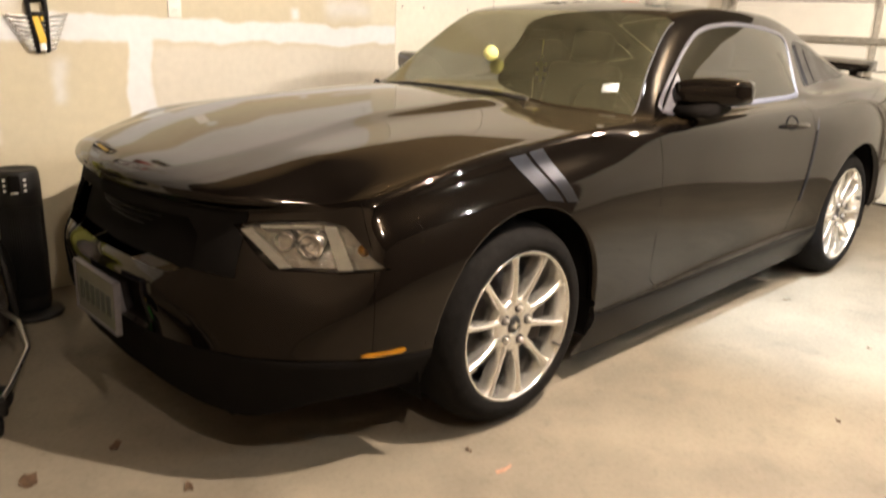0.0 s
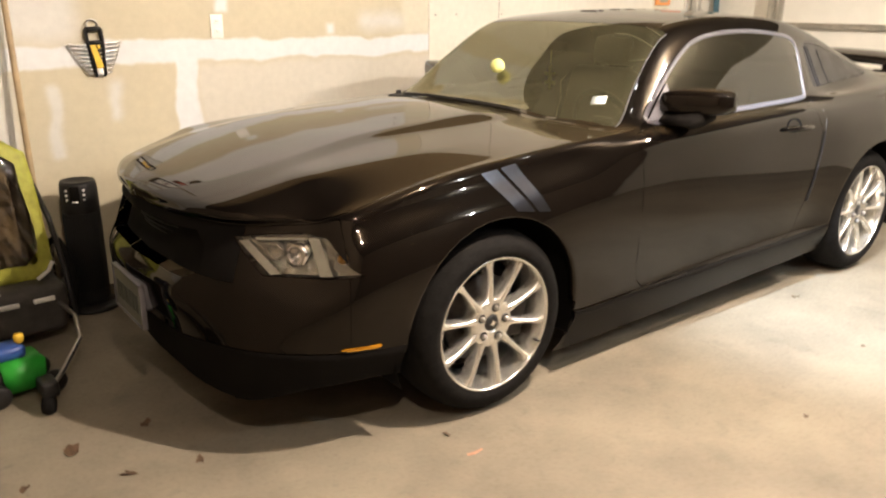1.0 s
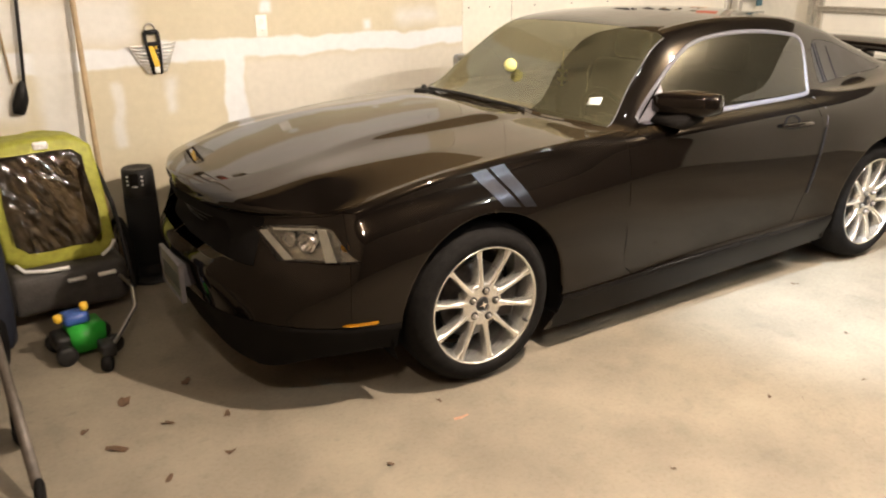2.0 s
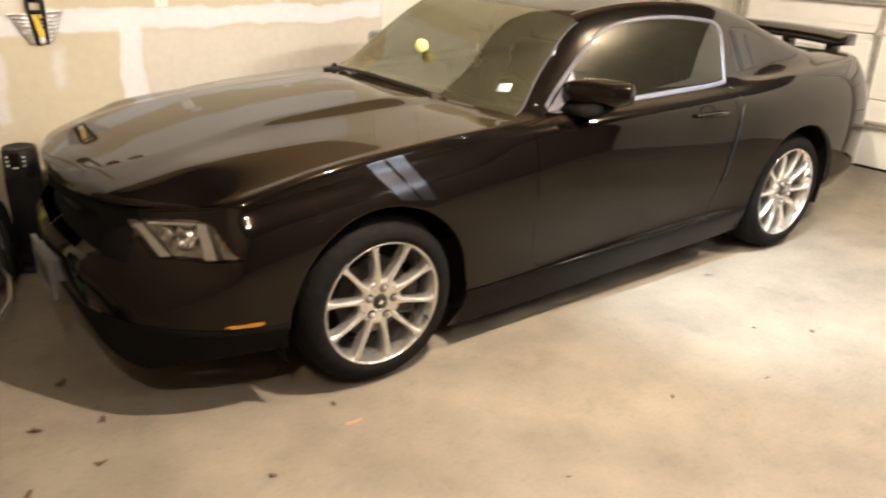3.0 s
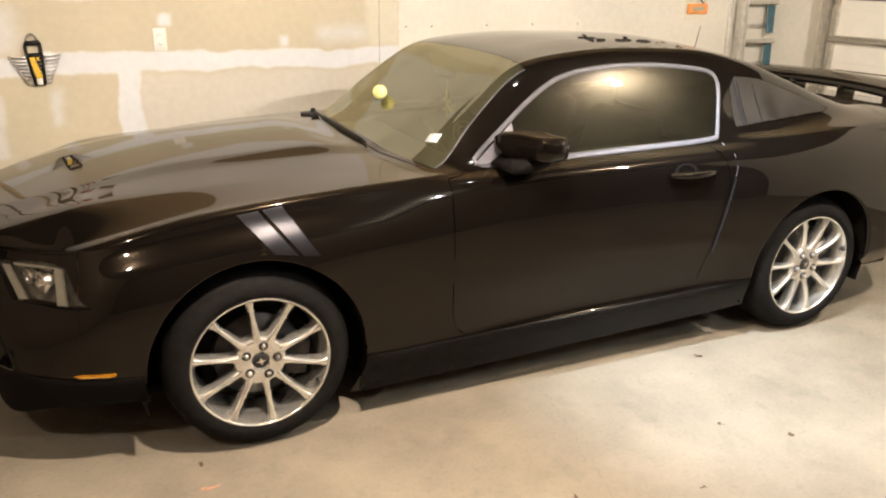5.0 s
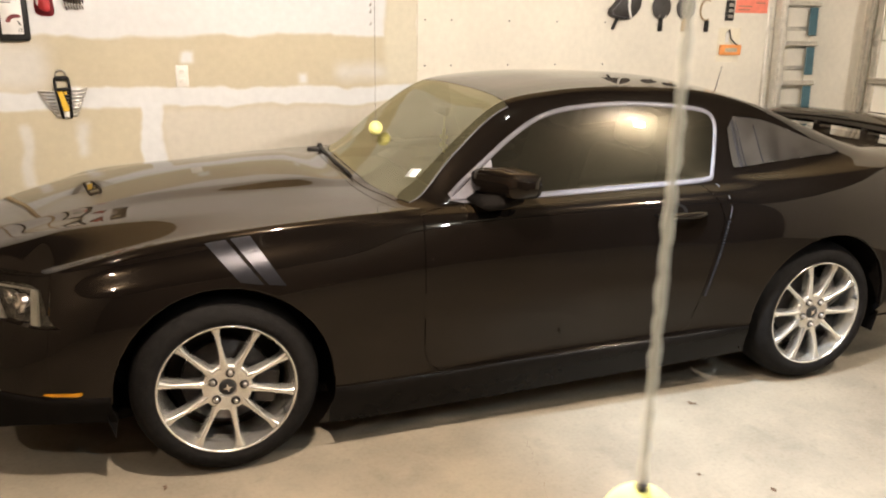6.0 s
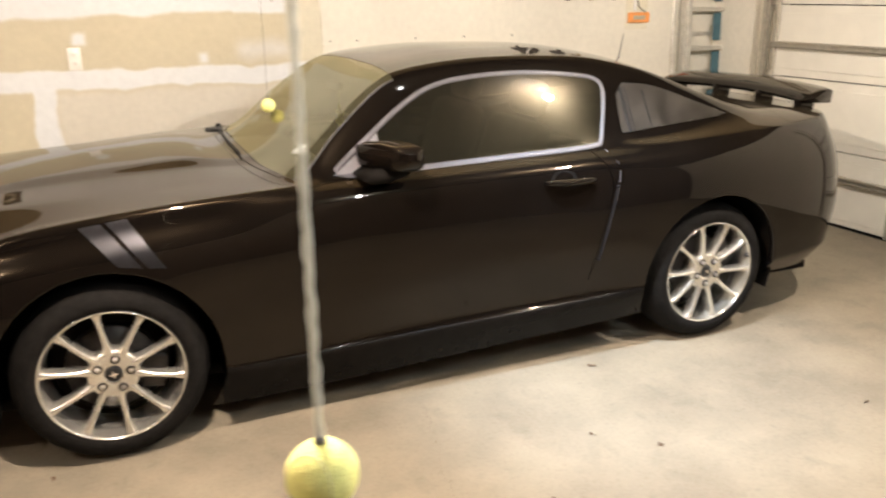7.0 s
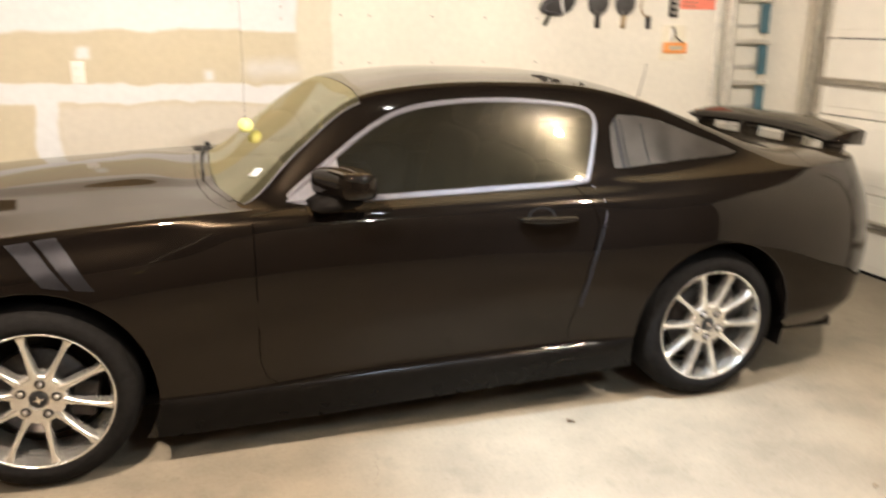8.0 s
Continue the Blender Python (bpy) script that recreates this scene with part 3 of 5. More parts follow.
def build_wheel(x, side, turn):
    w = new("wheel")
    w.parent = car
    w.matrix_basis = pose(x, side * 0.787, HUB, 0, 0, 0 if side < 0 else 180) @ pose(0, 0, 0, 0, turn, 0)
    part("tyre", tyre_mesh(), RUBBER, w, "black rubber tyre")
    part("rim", rim_mesh(), ALLOY, w, "polished ten-spoke alloy rim")
    part("brake_disc", lathe(bmesh.new(), [(.05, -.02), (.16, -.02), (.165, -.01), (.165, .01), (.05, .012)], 48), IRON, w, "dark brake disc")
    # near-black disc added behind the brake, for the dark between the spokes
    part("wheel_back", lathe(bmesh.new(), [(0, .045), (.205, .045), (.212, .06)], 40), DARK, w)
    part("centre_cap", lathe(bmesh.new(), [(0, -.0895), (.022, -.0885), (.027, -.0865), (.030, -.083), (.031, -.078)], 28), BLACK, w, "black centre cap")
    bm = bmesh.new()
    prism(bm, [((.020 if k % 2 == 0 else .006) * math.cos(radians(45 * k + 20)), (.018 if k % 2 == 0 else .006) * math.sin(radians(45 * k + 20))) for k in range(8)], -.0915, -.088)
    part("cap_badge", bm, CHROME, w, "plain bright badge shape", smooth=False)
    cal = bmesh.new()
    box(cal, .10, .19, -.055, .03, -.07, .07, .012)
    part("brake_caliper", cal, IRON, w)
    for k in range(5):
        a = radians(90 + 72 * k)
        at = Matrix.Translation((.060 * math.cos(a), 0, .060 * math.sin(a)))
        part("lug_seat", lathe(bmesh.new(), [(0, -.0880), (.0125, -.0880), (.0150, -.0905), (.0172, -.0895), (.0175, -.078)], 20), IRON, w, "dark dished lug seat", loc=at)
        part("lug_nut", lathe(bmesh.new(), [(0, -.1035), (.005, -.1032), (.0085, -.100), (.0098, -.090), (.0098, -.080)], 6), STEEL, w, "steel lug nut", loc=at)
    part("valve_stem", lathe(bmesh.new(), [(0, -.125), (.004, -.124), (.0055, -.115), (.006, -.09)], 10), BLACK, w, loc=Matrix.Translation((.234 * math.cos(radians(-18)), 0, .234 * math.sin(radians(-18)))))
    return w


for wx in WHEELS:
    for sd in (-1, 1):
        build_wheel(wx, sd, 11 if wx == 0 else -32)
        # liner over the wheel
        bm = bmesh.new()
        rows = []
        for k in range(25):
            a = radians(-20 + 220 * k / 24)
            rows.append([bm.verts.new((wx + .425 * math.cos(a), sd * y, HUB + .425 * math.sin(a))) for y in (.45, .90 if a > 0 and a < math.pi else .87)])
        for A, B in zip(rows, rows[1:]):
            bm.faces.new((A[0], A[1], B[1], B[0]))
        part("wheel_liner", bm, DARK, car)
        bm = bmesh.new()
        prism(bm, [(wx + .425 * math.cos(radians(a)), max(.16, HUB + .425 * math.sin(radians(a)))) for a in range(-5, 190, 10)], sd * .44, sd * .45)
        part("wheel_liner", bm, DARK, car)

# rolled lips of the wheel arches
for arch in (ARCH_F, ARCH_R):
    for sd in (-1, 1):
        bm = bmesh.new()
        rows = []
        mid = sum(p[0] for p in arch) / len(arch)
        for x, z in dense(arch, 0.03):
            if z < .335:
                continue
            p = drop_to_skin(x, z, sd, 0)
            q = Vector((x + (mid - x) * .012, p.y, z - .003))
            rows.append(((math.atan2(z - HUB, x - mid) + math.pi / 2) % (2 * math.pi), [p, q, q + Vector((0, -sd * .035, 0))]))
        rows = [[bm.verts.new(p) for p in r] for _, r in sorted(rows, key=lambda k: k[0])]
        for A, B in zip(rows, rows[1:]):
            for k in range(2):
                bm.faces.new((A[k], A[k + 1], B[k + 1], B[k]))
        bmesh.ops.recalc_face_normals(bm, faces=bm.faces)
        part("arch_lip", bm, PAINT, car)

# floor pan and inner tub
part("floor_pan", boxed(-.55, 3.62, -.66, .66, .17, .22, .01), DARK, car, loc=None)
# box added under the nose to stop light leaking onto the floor
part("leak_block", boxed(-.86, -.5, -.56, .56, .175, .21, .01), DARK, car)
part("dashboard", boxed(.62, 1.02, -.66, .66, .70, .93, .05), BLACK, car, "black dashboard")
part("firewall", boxed(.45, .63, -.70, .70, .25, .92, .02), DARK, car)
part("parcel_shelf", boxed(2.55, 3.2, -.60, .60, .85, .98, .03), DARK, car)
for y in (-.36, .36):
    bm = bmesh.new()
    box(bm, 1.25, 1.75, y - .25, y + .25, .38, .58, .06)
    part("seat_cushion", bm, LEATHER, car, "dark front seat cushion")
    bm = bmesh.new()
    box(bm, -.07, .07, -.24, .24, 0, .62, .06, 3)
    part("seat_back", bm, LEATHER, car, "dark front seat backrest", loc=pose(1.75, y, .5, 0, 18, 0))
    bm = bmesh.new()
    box(bm, -.05, .05, -.13, .13, 0, .17, .045, 3)
    part("headrest", bm, LEATHER, car, loc=pose(1.965, y, 1.1, 0, 12, 0))
bm = bmesh.new()
tube(bm, [(0, .18 * math.cos(radians(a)), .18 * math.sin(radians(a))) for a in range(0, 360, 12)], .014, 8, True)
box(bm, -.03, .01, -.06, .06, -.05, .05, .015)
box(bm, -.012, .008, -.17, .17, -.015, .015, .006)
part("steering_wheel", bm, BLACK, car, loc=pose(1.12, -.36, .90, 0, -22, 0))
part("rear_view_mirror", boxed(-.015, .015, -.095, .095, -.022, .022, .012), BLACK, car, loc=pose(1.12, 0, 1.25, 0, 10, 0))

bm = bmesh.new()
prism(bm, [(-.006, .055), (.006, .055), (.008, .02), (.026, .024), (.026, .008), (.009, .004), (.010, -.02), (.028, -.022), (.026, -.040), (.008, -.036), (.006, -.062), (-.006, -.062), (-.008, -.036), (-.026, -.040), (-.028, -.022), (-.010, -.02), (-.009, .004), (-.026, .008), (-.026, .024), (-.008, .02)], -.003, .003, "yz")
tube(bm, [(0, 0, .055), (0, -.004, .15)], .0012, 5)
part("air_freshener", bm, FRESH, car, "yellow-green air freshener hanging from the mirror", smooth=False, loc=pose(1.15, .045, 1.096, 0, 0, 20))

# grille: a dark recess with a mesh of thin bars
gb = take("grille_hole")
for v in gb.verts:
    v.co.x += 0.05
part("grille_back", gb, DARK, car, "black recessed grille")
bm = bmesh.new()
for k in range(7):
    z = 0.60 + 0.022 * k
    tube(bm, [(-0.952 + 0.38 * (0.79 - z) + 0.13 * (y / 0.45) ** 2, y, z) for y in [q / 10 * 0.43 for q in range(-10, 11)]], 0.003, 6)
part("grille", bm, BLACK, car, "black grille bars")

# headlights: bright bowl, two lamp barrels, turn lamp
for sd in (-1, 1):
    hb = take("headlight", False, sd)
    for v in hb.verts:
        n = skin_normal(v.co)
        v.co += Vector((0.03, -sd * 0.015, 0))
    part("headlight_bowl", hb, REFLECTOR, car, "silvery headlight bowl")
    for (hx, hy, hz, r) in ((-.705, .628, .697, .028), (-.665, .690, .692, .038)):
        bm = lathe(bmesh.new(), [(.0, .01), (r * .62, .0), (r * .7, -.02), (r, -.026), (r * 1.05, -.01), (r * 1.05, .03)], 28)
        part("lamp_barrel", bm, CHROME, car, loc=pose(hx, sd * hy, hz, 0, 0, (-62 if sd < 0 else -118)))
    for quad in ([(.546, .728), (.570, .732), (.690, .640), (.668, .636)], [(.585, .740), (.70, .745), (.70, .738), (.59, .733)], [(.705, .744), (.730, .743), (.806, .638), (.775, .634)]):
        bm = bmesh.new()
        rows = []
        for lift in (-.012, -.004):
            row = []
            for y, z in quad:
                hit = REF_TREE.ray_cast(Vector((-2, -y, z)), Vector((1, 0, 0)))[0]
                hit = hit + skin_normal(hit) * lift
                row.append(bm.verts.new((hit.x, -sd * hit.y, hit.z)))
            rows.append(row)
        A, B = rows
        bm.faces.new(A), bm.faces.new(B[::-1])
        for k in range(4):
            bm.faces.new((A[k], A[(k + 1) % 4], B[(k + 1) % 4], B[k]))
        bmesh.ops.recalc_face_normals(bm, faces=bm.faces)
        part("headlight_strip", bm, LAMPSTRIP, car, "cream light strip", smooth=False)
    bm = bmesh.new()
    bmesh.ops.create_uvsphere(bm, u_segments=14, v_segments=8, radius=.017)
    part("turn_bulb", bm, AMBER, car, "amber turn signal bulb", loc=Matrix.Translation((-.565, sd * .79, .682)))
    # amber marker
    pts = [(-.618, .400), (-.60, .405), (-.492, .406), (-.487, .400), (-.50, .394), (-.59, .395)]
    bm = bmesh.new()
    A = [bm.verts.new(drop_to_skin(x, z, sd, 0.0)) for x, z in pts]
    B = [bm.verts.new(drop_to_skin(x, z, sd, 0.006)) for x, z in pts]
    bm.faces.new(A), bm.faces.new(B[::-1])
    for k in range(6):
        bm.faces.new((A[k], A[(k + 1) % 6], B[(k + 1) % 6], B[k]))
    bmesh.ops.recalc_face_normals(bm, faces=bm.faces)
    part("side_marker", bm, AMBER, car, "amber side marker lamp", smooth=False)

# number plate with plain bars
part("number_plate", boxed(-1.045, -1.035, -.235, .075, .372, .526, .003), PLATE, car, "white number plate with plain dark bars")
for k in range(6):
    part("plate_bar", boxed(-1.0475, -1.0445, -.20 + .042 * k, -.172 + .042 * k, .414, .479), INK, car, smooth=False)
bm = bmesh.new()
for y0, y1, z0, z1 in ((-.241, .081, .524, .532), (-.241, .081, .366, .374), (-.241, -.233, .366, .532), (.073, .081, .366, .532)):
    box(bm, -1.05, -1.03, y0, y1, z0, z1, .003)
box(bm, -1.035, -.96, -.18, .06, .41, .51, .01)
part("plate_frame", bm, GREYSEAL, car, "grey plate frame")


def patch(bm, quad, n, m, lift, side):
    """A thin sheet on the skin between four corners of the side view."""
    a, b, c, d = [Vector(p) for p in quad]
    rows = []
    for i in range(n + 1):
        l, r = a.lerp(d, i / n), b.lerp(c, i / n)
        rows.append([bm.verts.new(drop_to_skin(*l.lerp(r, k / m), side, lift)) for k in range(m + 1)])
    for A, B in zip(rows, rows[1:]):
        for k in range(m):
            bm.faces.new((A[k], A[k + 1], B[k + 1], B[k]))
    bmesh.ops.recalc_face_normals(bm, faces=bm.faces)
    if sum(f.normal.y for f in bm.faces) * side < 0:
        bmesh.ops.reverse_faces(bm, faces=bm.faces[:])
    return bm


for q in ([(-.045, .900), (.027, .908), (.148, .752), (.066, .766)], [(.044, .910), (.112, .918), (.226, .742), (.165, .750)]):
    ob = part("fender_stripe", patch(bmesh.new(), q, 14, 4, 0.0018, -1), STRIPE, car, "silver slanted fender stripe")
    ob.data.normals_split_custom_set_from_vertices([skin_normal(v.co) for v in ob.data.vertices])

for sd in (-1, 1):
    # door handle: a dark bowl with a strap across it
    bm = bmesh.new()
    n = 14
    rows = []
    for k in range(n + 1):
        a = math.pi * k / n
        x = 1.90 - 0.115 * math.cos(a)
        p = drop_to_skin(x, 0.890 - 0.02 * (x - 1.9), sd, 0)
        rows.append(p + Vector((0, sd * (0.006 + 0.026 * math.sin(a)), 0)))
    tube(bm, rows, [0.011 + 0.006 * math.sin(math.pi * k / n) for k in range(n + 1)], 10, squash=0.8)
    part("door_handle", bm, PAINT, car, "black door handle")
    bm = bmesh.new()
    ring = []
    mid = bm.verts.new(drop_to_skin(1.872, .902, sd, -.004))
    for r, lift in ((.45, -.002), (.85, .0008), (1.0, .0016)):
        ring.append([bm.verts.new(drop_to_skin(1.872 + .062 * r * math.cos(q), .902 + .034 * r * math.sin(q), sd, lift)) for q in [2 * math.pi * k / 24 for k in range(24)]])
    for k in range(24):
        bm.faces.new((mid, ring[0][k], ring[0][(k + 1) % 24]))
        for A, B in zip(ring, ring[1:]):
            bm.faces.new((A[k], B[k], B[(k + 1) % 24], A[(k + 1) % 24]))
    bmesh.ops.recalc_face_normals(bm, faces=bm.faces)
    part("handle_bowl", bm, DARK, car, "dark bowl behind the door handle")
    # ribbed strip behind the door, added for the broken glint off its edge
    bm = bmesh.new()
    for k in range(26):
        f = k / 25
        p = drop_to_skin(2.142 - .083 * f, .845 - .33 * f, sd, 0.003)
        box(bm, p.x - .006, p.x + .006, p.y - .004, p.y + .004, p.z - .0045, p.z + .0045, .002, 1)
    part("edge_glint", bm, RIB, car, "ribbed dark strip standing for a glint on the door's rear edge")
    # mirror: shell, base, glass
    mirror = new("mirror")
    mirror.parent = car
    bm = bmesh.new()
    rows = []
    for k in range(15):
        f = k / 14
        y = .775 + .255 * f
        tall = .057 - .008 * abs(2 * f - 0.8)
        deep = .092 - .030 * f
        cx, cz = 1.055 + .075 * f, 1.064 + .010 * f
        end = math.sqrt(max(0.0, 1 - max(0, (f - .85) / .155) ** 2)) if f > .85 else min(1.0, .80 + 1.4 * f)
        rows.append([bm.verts.new((cx + deep * end * math.copysign(abs(math.cos(t)) ** .5, math.cos(t)), sd * y, cz + tall * (0.25 + .75 * end) * math.copysign(abs(math.sin(t)) ** .5, math.sin(t)))) for t in [2 * math.pi * q / 20 for q in range(20)]])
    for A, B in zip(rows, rows[1:]):
        for q in range(20):
            bm.faces.new((A[q], A[(q + 1) % 20], B[(q + 1) % 20], B[q]))
    bm.faces.new(rows[0]), bm.faces.new(rows[-1])
    bmesh.ops.recalc_face_normals(bm, faces=bm.faces)
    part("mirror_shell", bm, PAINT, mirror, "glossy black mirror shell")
    # foot drawn larger, taking in the dark reflection below the mirror
    bm = bmesh.new()
    prism(bm, [(.955, .992), (1.03, 1.030), (1.15, 1.024), (1.145, .996), (1.06, .975), (.99, .972)], sd * .775, sd * .945)
    bmesh.ops.bevel(bm, geom=bm.edges[:], offset=.006, segments=2, affect="EDGES")
    part("mirror_foot", bm, DARK, mirror, "matt black mirror foot")
    part("mirror_glass", boxed(1.176, 1.182, min(sd * .86, sd * .99), max(sd * .86, sd * .99), 1.035, 1.105, .003), CHROME, mirror)

# rear wing
bm = bmesh.new()
rows = []
for k in range(25):
    f = 2 * k / 24 - 1
    y = .605 * f
    back = 3.80 - .10 * f * f
    z = 1.150 - .012 * f * f
    end = 1 - .22 * max(0, abs(f) - .93) / .07
    sec = [(-.19, -.036), (-.12, -.008), (-.05, .011), (-.005, .019), (.006, .012), (.0, -.030 - .04 * max(0, (abs(f) - .8) / .2)), (-.07, -.046 - .02 * max(0, (abs(f) - .8) / .2)), (-.165, -.058)]
    rows.append([bm.verts.new((back + a * (0.8 + .2 * end), y, z + b * end)) for a, b in sec])
for A, B in zip(rows, rows[1:]):
    for q in range(8):
        bm.faces.new((A[q], A[(q + 1) % 8], B[(q + 1) % 8], B[q]))
bm.faces.new(rows[0]), bm.faces.new(rows[-1])
bmesh.ops.recalc_face_normals(bm, faces=bm.faces)
wing = new("rear_wing")
wing.parent = car
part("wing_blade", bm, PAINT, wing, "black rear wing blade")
for y in (-.52, -.18, .18, .52):
    bm = bmesh.new()
    box(bm, -.06, .05, -.025, .025, -.07, -.005, .012)
    part("wing_post", bm, PAINT, wing, loc=Matrix.Translation((3.66 - .05 * (y / .5) ** 2, y, 1.118)))

# wipers and cowl
def on_top(x, y, lift=0.0):
    hit = REF_TREE.ray_cast(Vector((x, -abs(y), 3)), Vector((0, 0, -1)))
    p = hit[0] if hit[0] is not None else Vector((x, -abs(y), 1.0))
    n = hit[1] if hit[0] is not None else Vector((0, 0, 1))
    return Vector((p.x, math.copysign(p.y, y), p.z + lift))


for pts in ([(.635, .60), (.61, .36), (.60, .05), (.603, -.22), (.60, -.34)],):
    bm = bmesh.new()
    tube(bm, [on_top(x, y, .014) for x, y in pts], [.0045, .0045, .004, .004, .003], 8)
    tube(bm, [on_top(x, y, .006) for x, y in pts], .004, 6)
    part("wiper", bm, BLACK, car, "black windscreen wiper")
for y in (.66,):
    bm = bmesh.new()
    bmesh.ops.create_cone(bm, segments=10, radius1=.02, radius2=.012, depth=.03, cap_ends=True, matrix=Matrix.Translation(on_top(.64, y, .012)))
    part("wiper_pivot", bm, BLACK, car)
bm = bmesh.new()
prism(bm, [(.565, .652), (.635, .68), (.662, .62), (.648, .54), (.625, .50)], .968, .986, "xy")
bmesh.ops.bevel(bm, geom=bm.edges[:], offset=.005, segments=2, affect="EDGES")
part("wiper_cover", bm, BLACK, car, "black plastic corner of the cowl")
bm = bmesh.new()
rows = []
for k in range(33):
    y = -.70 + 1.4 * k / 32
    f = abs(y) / .71
    x1 = .60 + .11 * f * f
    rows.append([bm.verts.new(on_top(x1 - d, y, .0025)) for d in (.02, .01, .0)])
for A, B in zip(rows, rows[1:]):
    for q in range(2):
        bm.faces.new((A[q], A[q + 1], B[q + 1], B[q]))
part("cowl_panel", bm, PAINT, car, "black plastic cowl below the windscreen")

for sd in (-1, 1):
    bm = bmesh.new()
    tube(bm, [(q[0], q[1] * -sd, q[2] + .001) for q in (GRID[i, JX["C1"] + 2] for i in range(WS0, WS1 + 1))], .003, 6)
    part("screen_edge", bm, TRIM, car, "thin pale edge of the windscreen")

# inspection sticker inside the screen
p = on_top(.795, -.605, 0.004)
bm = bmesh.new()
box(bm, -.022, .022, -.032, .032, -.001, .001)
n = REF_TREE.find_nearest(p)[1]
ob = part("sticker", bm, STICKER, car, "white paper inspection sticker on the windscreen")
ob.matrix_basis = Matrix.Translation(p) @ n.to_track_quat("Z", "X").to_matrix().to_4x4() @ pose(0, 0, 0, 0, 0, 10)
# aerial
bm = bmesh.new()
tube(bm, [(3.15, .64, 1.07), (3.222, .64, 1.405)], [.004, .002], 6)
part("aerial", bm, BLACK, car, "thin black aerial")

# ---- room ----
def mask_mat(name, base, layers, rough=0.75, warp=0.03, spots=None, bump=0.12):
    """A plastered surface: rectangles (u0, u1, z0, z1, colour, feather) with wavering edges over a base colour, in the object's own u and z."""
    m = bpy.data.materials.new(name)
    m.use_nodes = True
    nt = m.node_tree
    N, L = nt.nodes.new, nt.links.new
    b = nt.nodes["Principled BSDF"]
    b.inputs["Roughness"].default_value = rough
    co = N("ShaderNodeTexCoord")

    def math_node(op, x, y=None, z=None):
        q = N("ShaderNodeMath")
        q.operation = op
        for k, v in enumerate((x, y, z)):
            if v is None:
                continue
            if isinstance(v, (int, float)):
                q.inputs[k].default_value = v
            else:
                L(v, q.inputs[k])
        return q.outputs[0]
    n = N("ShaderNodeTexNoise")
    n.inputs["Scale"].default_value, n.inputs["Detail"].default_value = 3.5, 5
    L(co.outputs["Object"], n.inputs["Vector"])
    sub = N("ShaderNodeVectorMath")
    sub.operation = "SUBTRACT"
    L(n.outputs["Color"], sub.inputs[0])
    sub.inputs[1].default_value = (.5, .5, .5)
    sc = N("ShaderNodeVectorMath")
    sc.operation = "SCALE"
    L(sub.outputs[0], sc.inputs[0])
    sc.inputs["Scale"].default_value = warp * 4
    add = N("ShaderNodeVectorMath")
    add.operation = "ADD"
    L(co.outputs["Object"], add.inputs[0])
    L(sc.outputs[0], add.inputs[1])
    sep = N("ShaderNodeSeparateXYZ")
    L(add.outputs[0], sep.inputs[0])
    col = N("ShaderNodeRGB")
    col.outputs[0].default_value = (*base, 1)
    cur = col.outputs[0]
    for u0, u1, z0, z1, c, fe in layers:
        def ramp(sock, lo, hi):
            r = N("ShaderNodeMapRange")
            r.interpolation_type = "SMOOTHSTEP"
            r.inputs[1].default_value, r.inputs[2].default_value = lo, hi
            L(sock, r.inputs[0])
            return r.outputs[0]
        k = math_node("MULTIPLY", ramp(sep.outputs[0], u0 - fe, u0 + fe), ramp(sep.outputs[0], u1 + fe, u1 - fe))
        k = math_node("MULTIPLY", k, ramp(sep.outputs[2], z0 - fe, z0 + fe))
        k = math_node("MULTIPLY", k, ramp(sep.outputs[2], z1 + fe, z1 - fe))
        k = math_node("MULTIPLY", k, 0.95)
        mx = N("ShaderNodeMix")
        mx.data_type = "RGBA"
        L(k, mx.inputs[0])
        L(cur, mx.inputs[6])
        mx.inputs[7].default_value = (*c, 1)
        cur = mx.outputs[2]
    # smears and scuffs at two scales
    for scale, lo, hi in ((1.3, 0.93, 1.06), (22, 0.96, 1.04)):
        g = N("ShaderNodeTexNoise")
        g.inputs["Scale"].default_value, g.inputs["Detail"].default_value = scale, 7
        L(co.outputs["Object"], g.inputs["Vector"])
        r = N("ShaderNodeMapRange")
        r.inputs[1].default_value, r.inputs[2].default_value, r.inputs[3].default_value, r.inputs[4].default_value = .3, .7, lo, hi
        L(g.outputs[0], r.inputs[0])
        v = N("ShaderNodeVectorMath")
        v.operation = "SCALE"
        L(cur, v.inputs[0])
        L(r.outputs[0], v.inputs["Scale"])
        cur = v.outputs[0]
    L(cur, b.inputs["Base Color"])
    g = N("ShaderNodeTexNoise")
    g.inputs["Scale"].default_value, g.inputs["Detail"].default_value = 90, 4
    L(co.outputs["Object"], g.inputs["Vector"])
    bp = N("ShaderNodeBump")
    bp.inputs["Strength"].default_value, bp.inputs["Distance"].default_value = bump, .004
    L(g.outputs[0], bp.inputs["Height"])
    L(bp.outputs[0], b.inputs["Normal"])
    return m


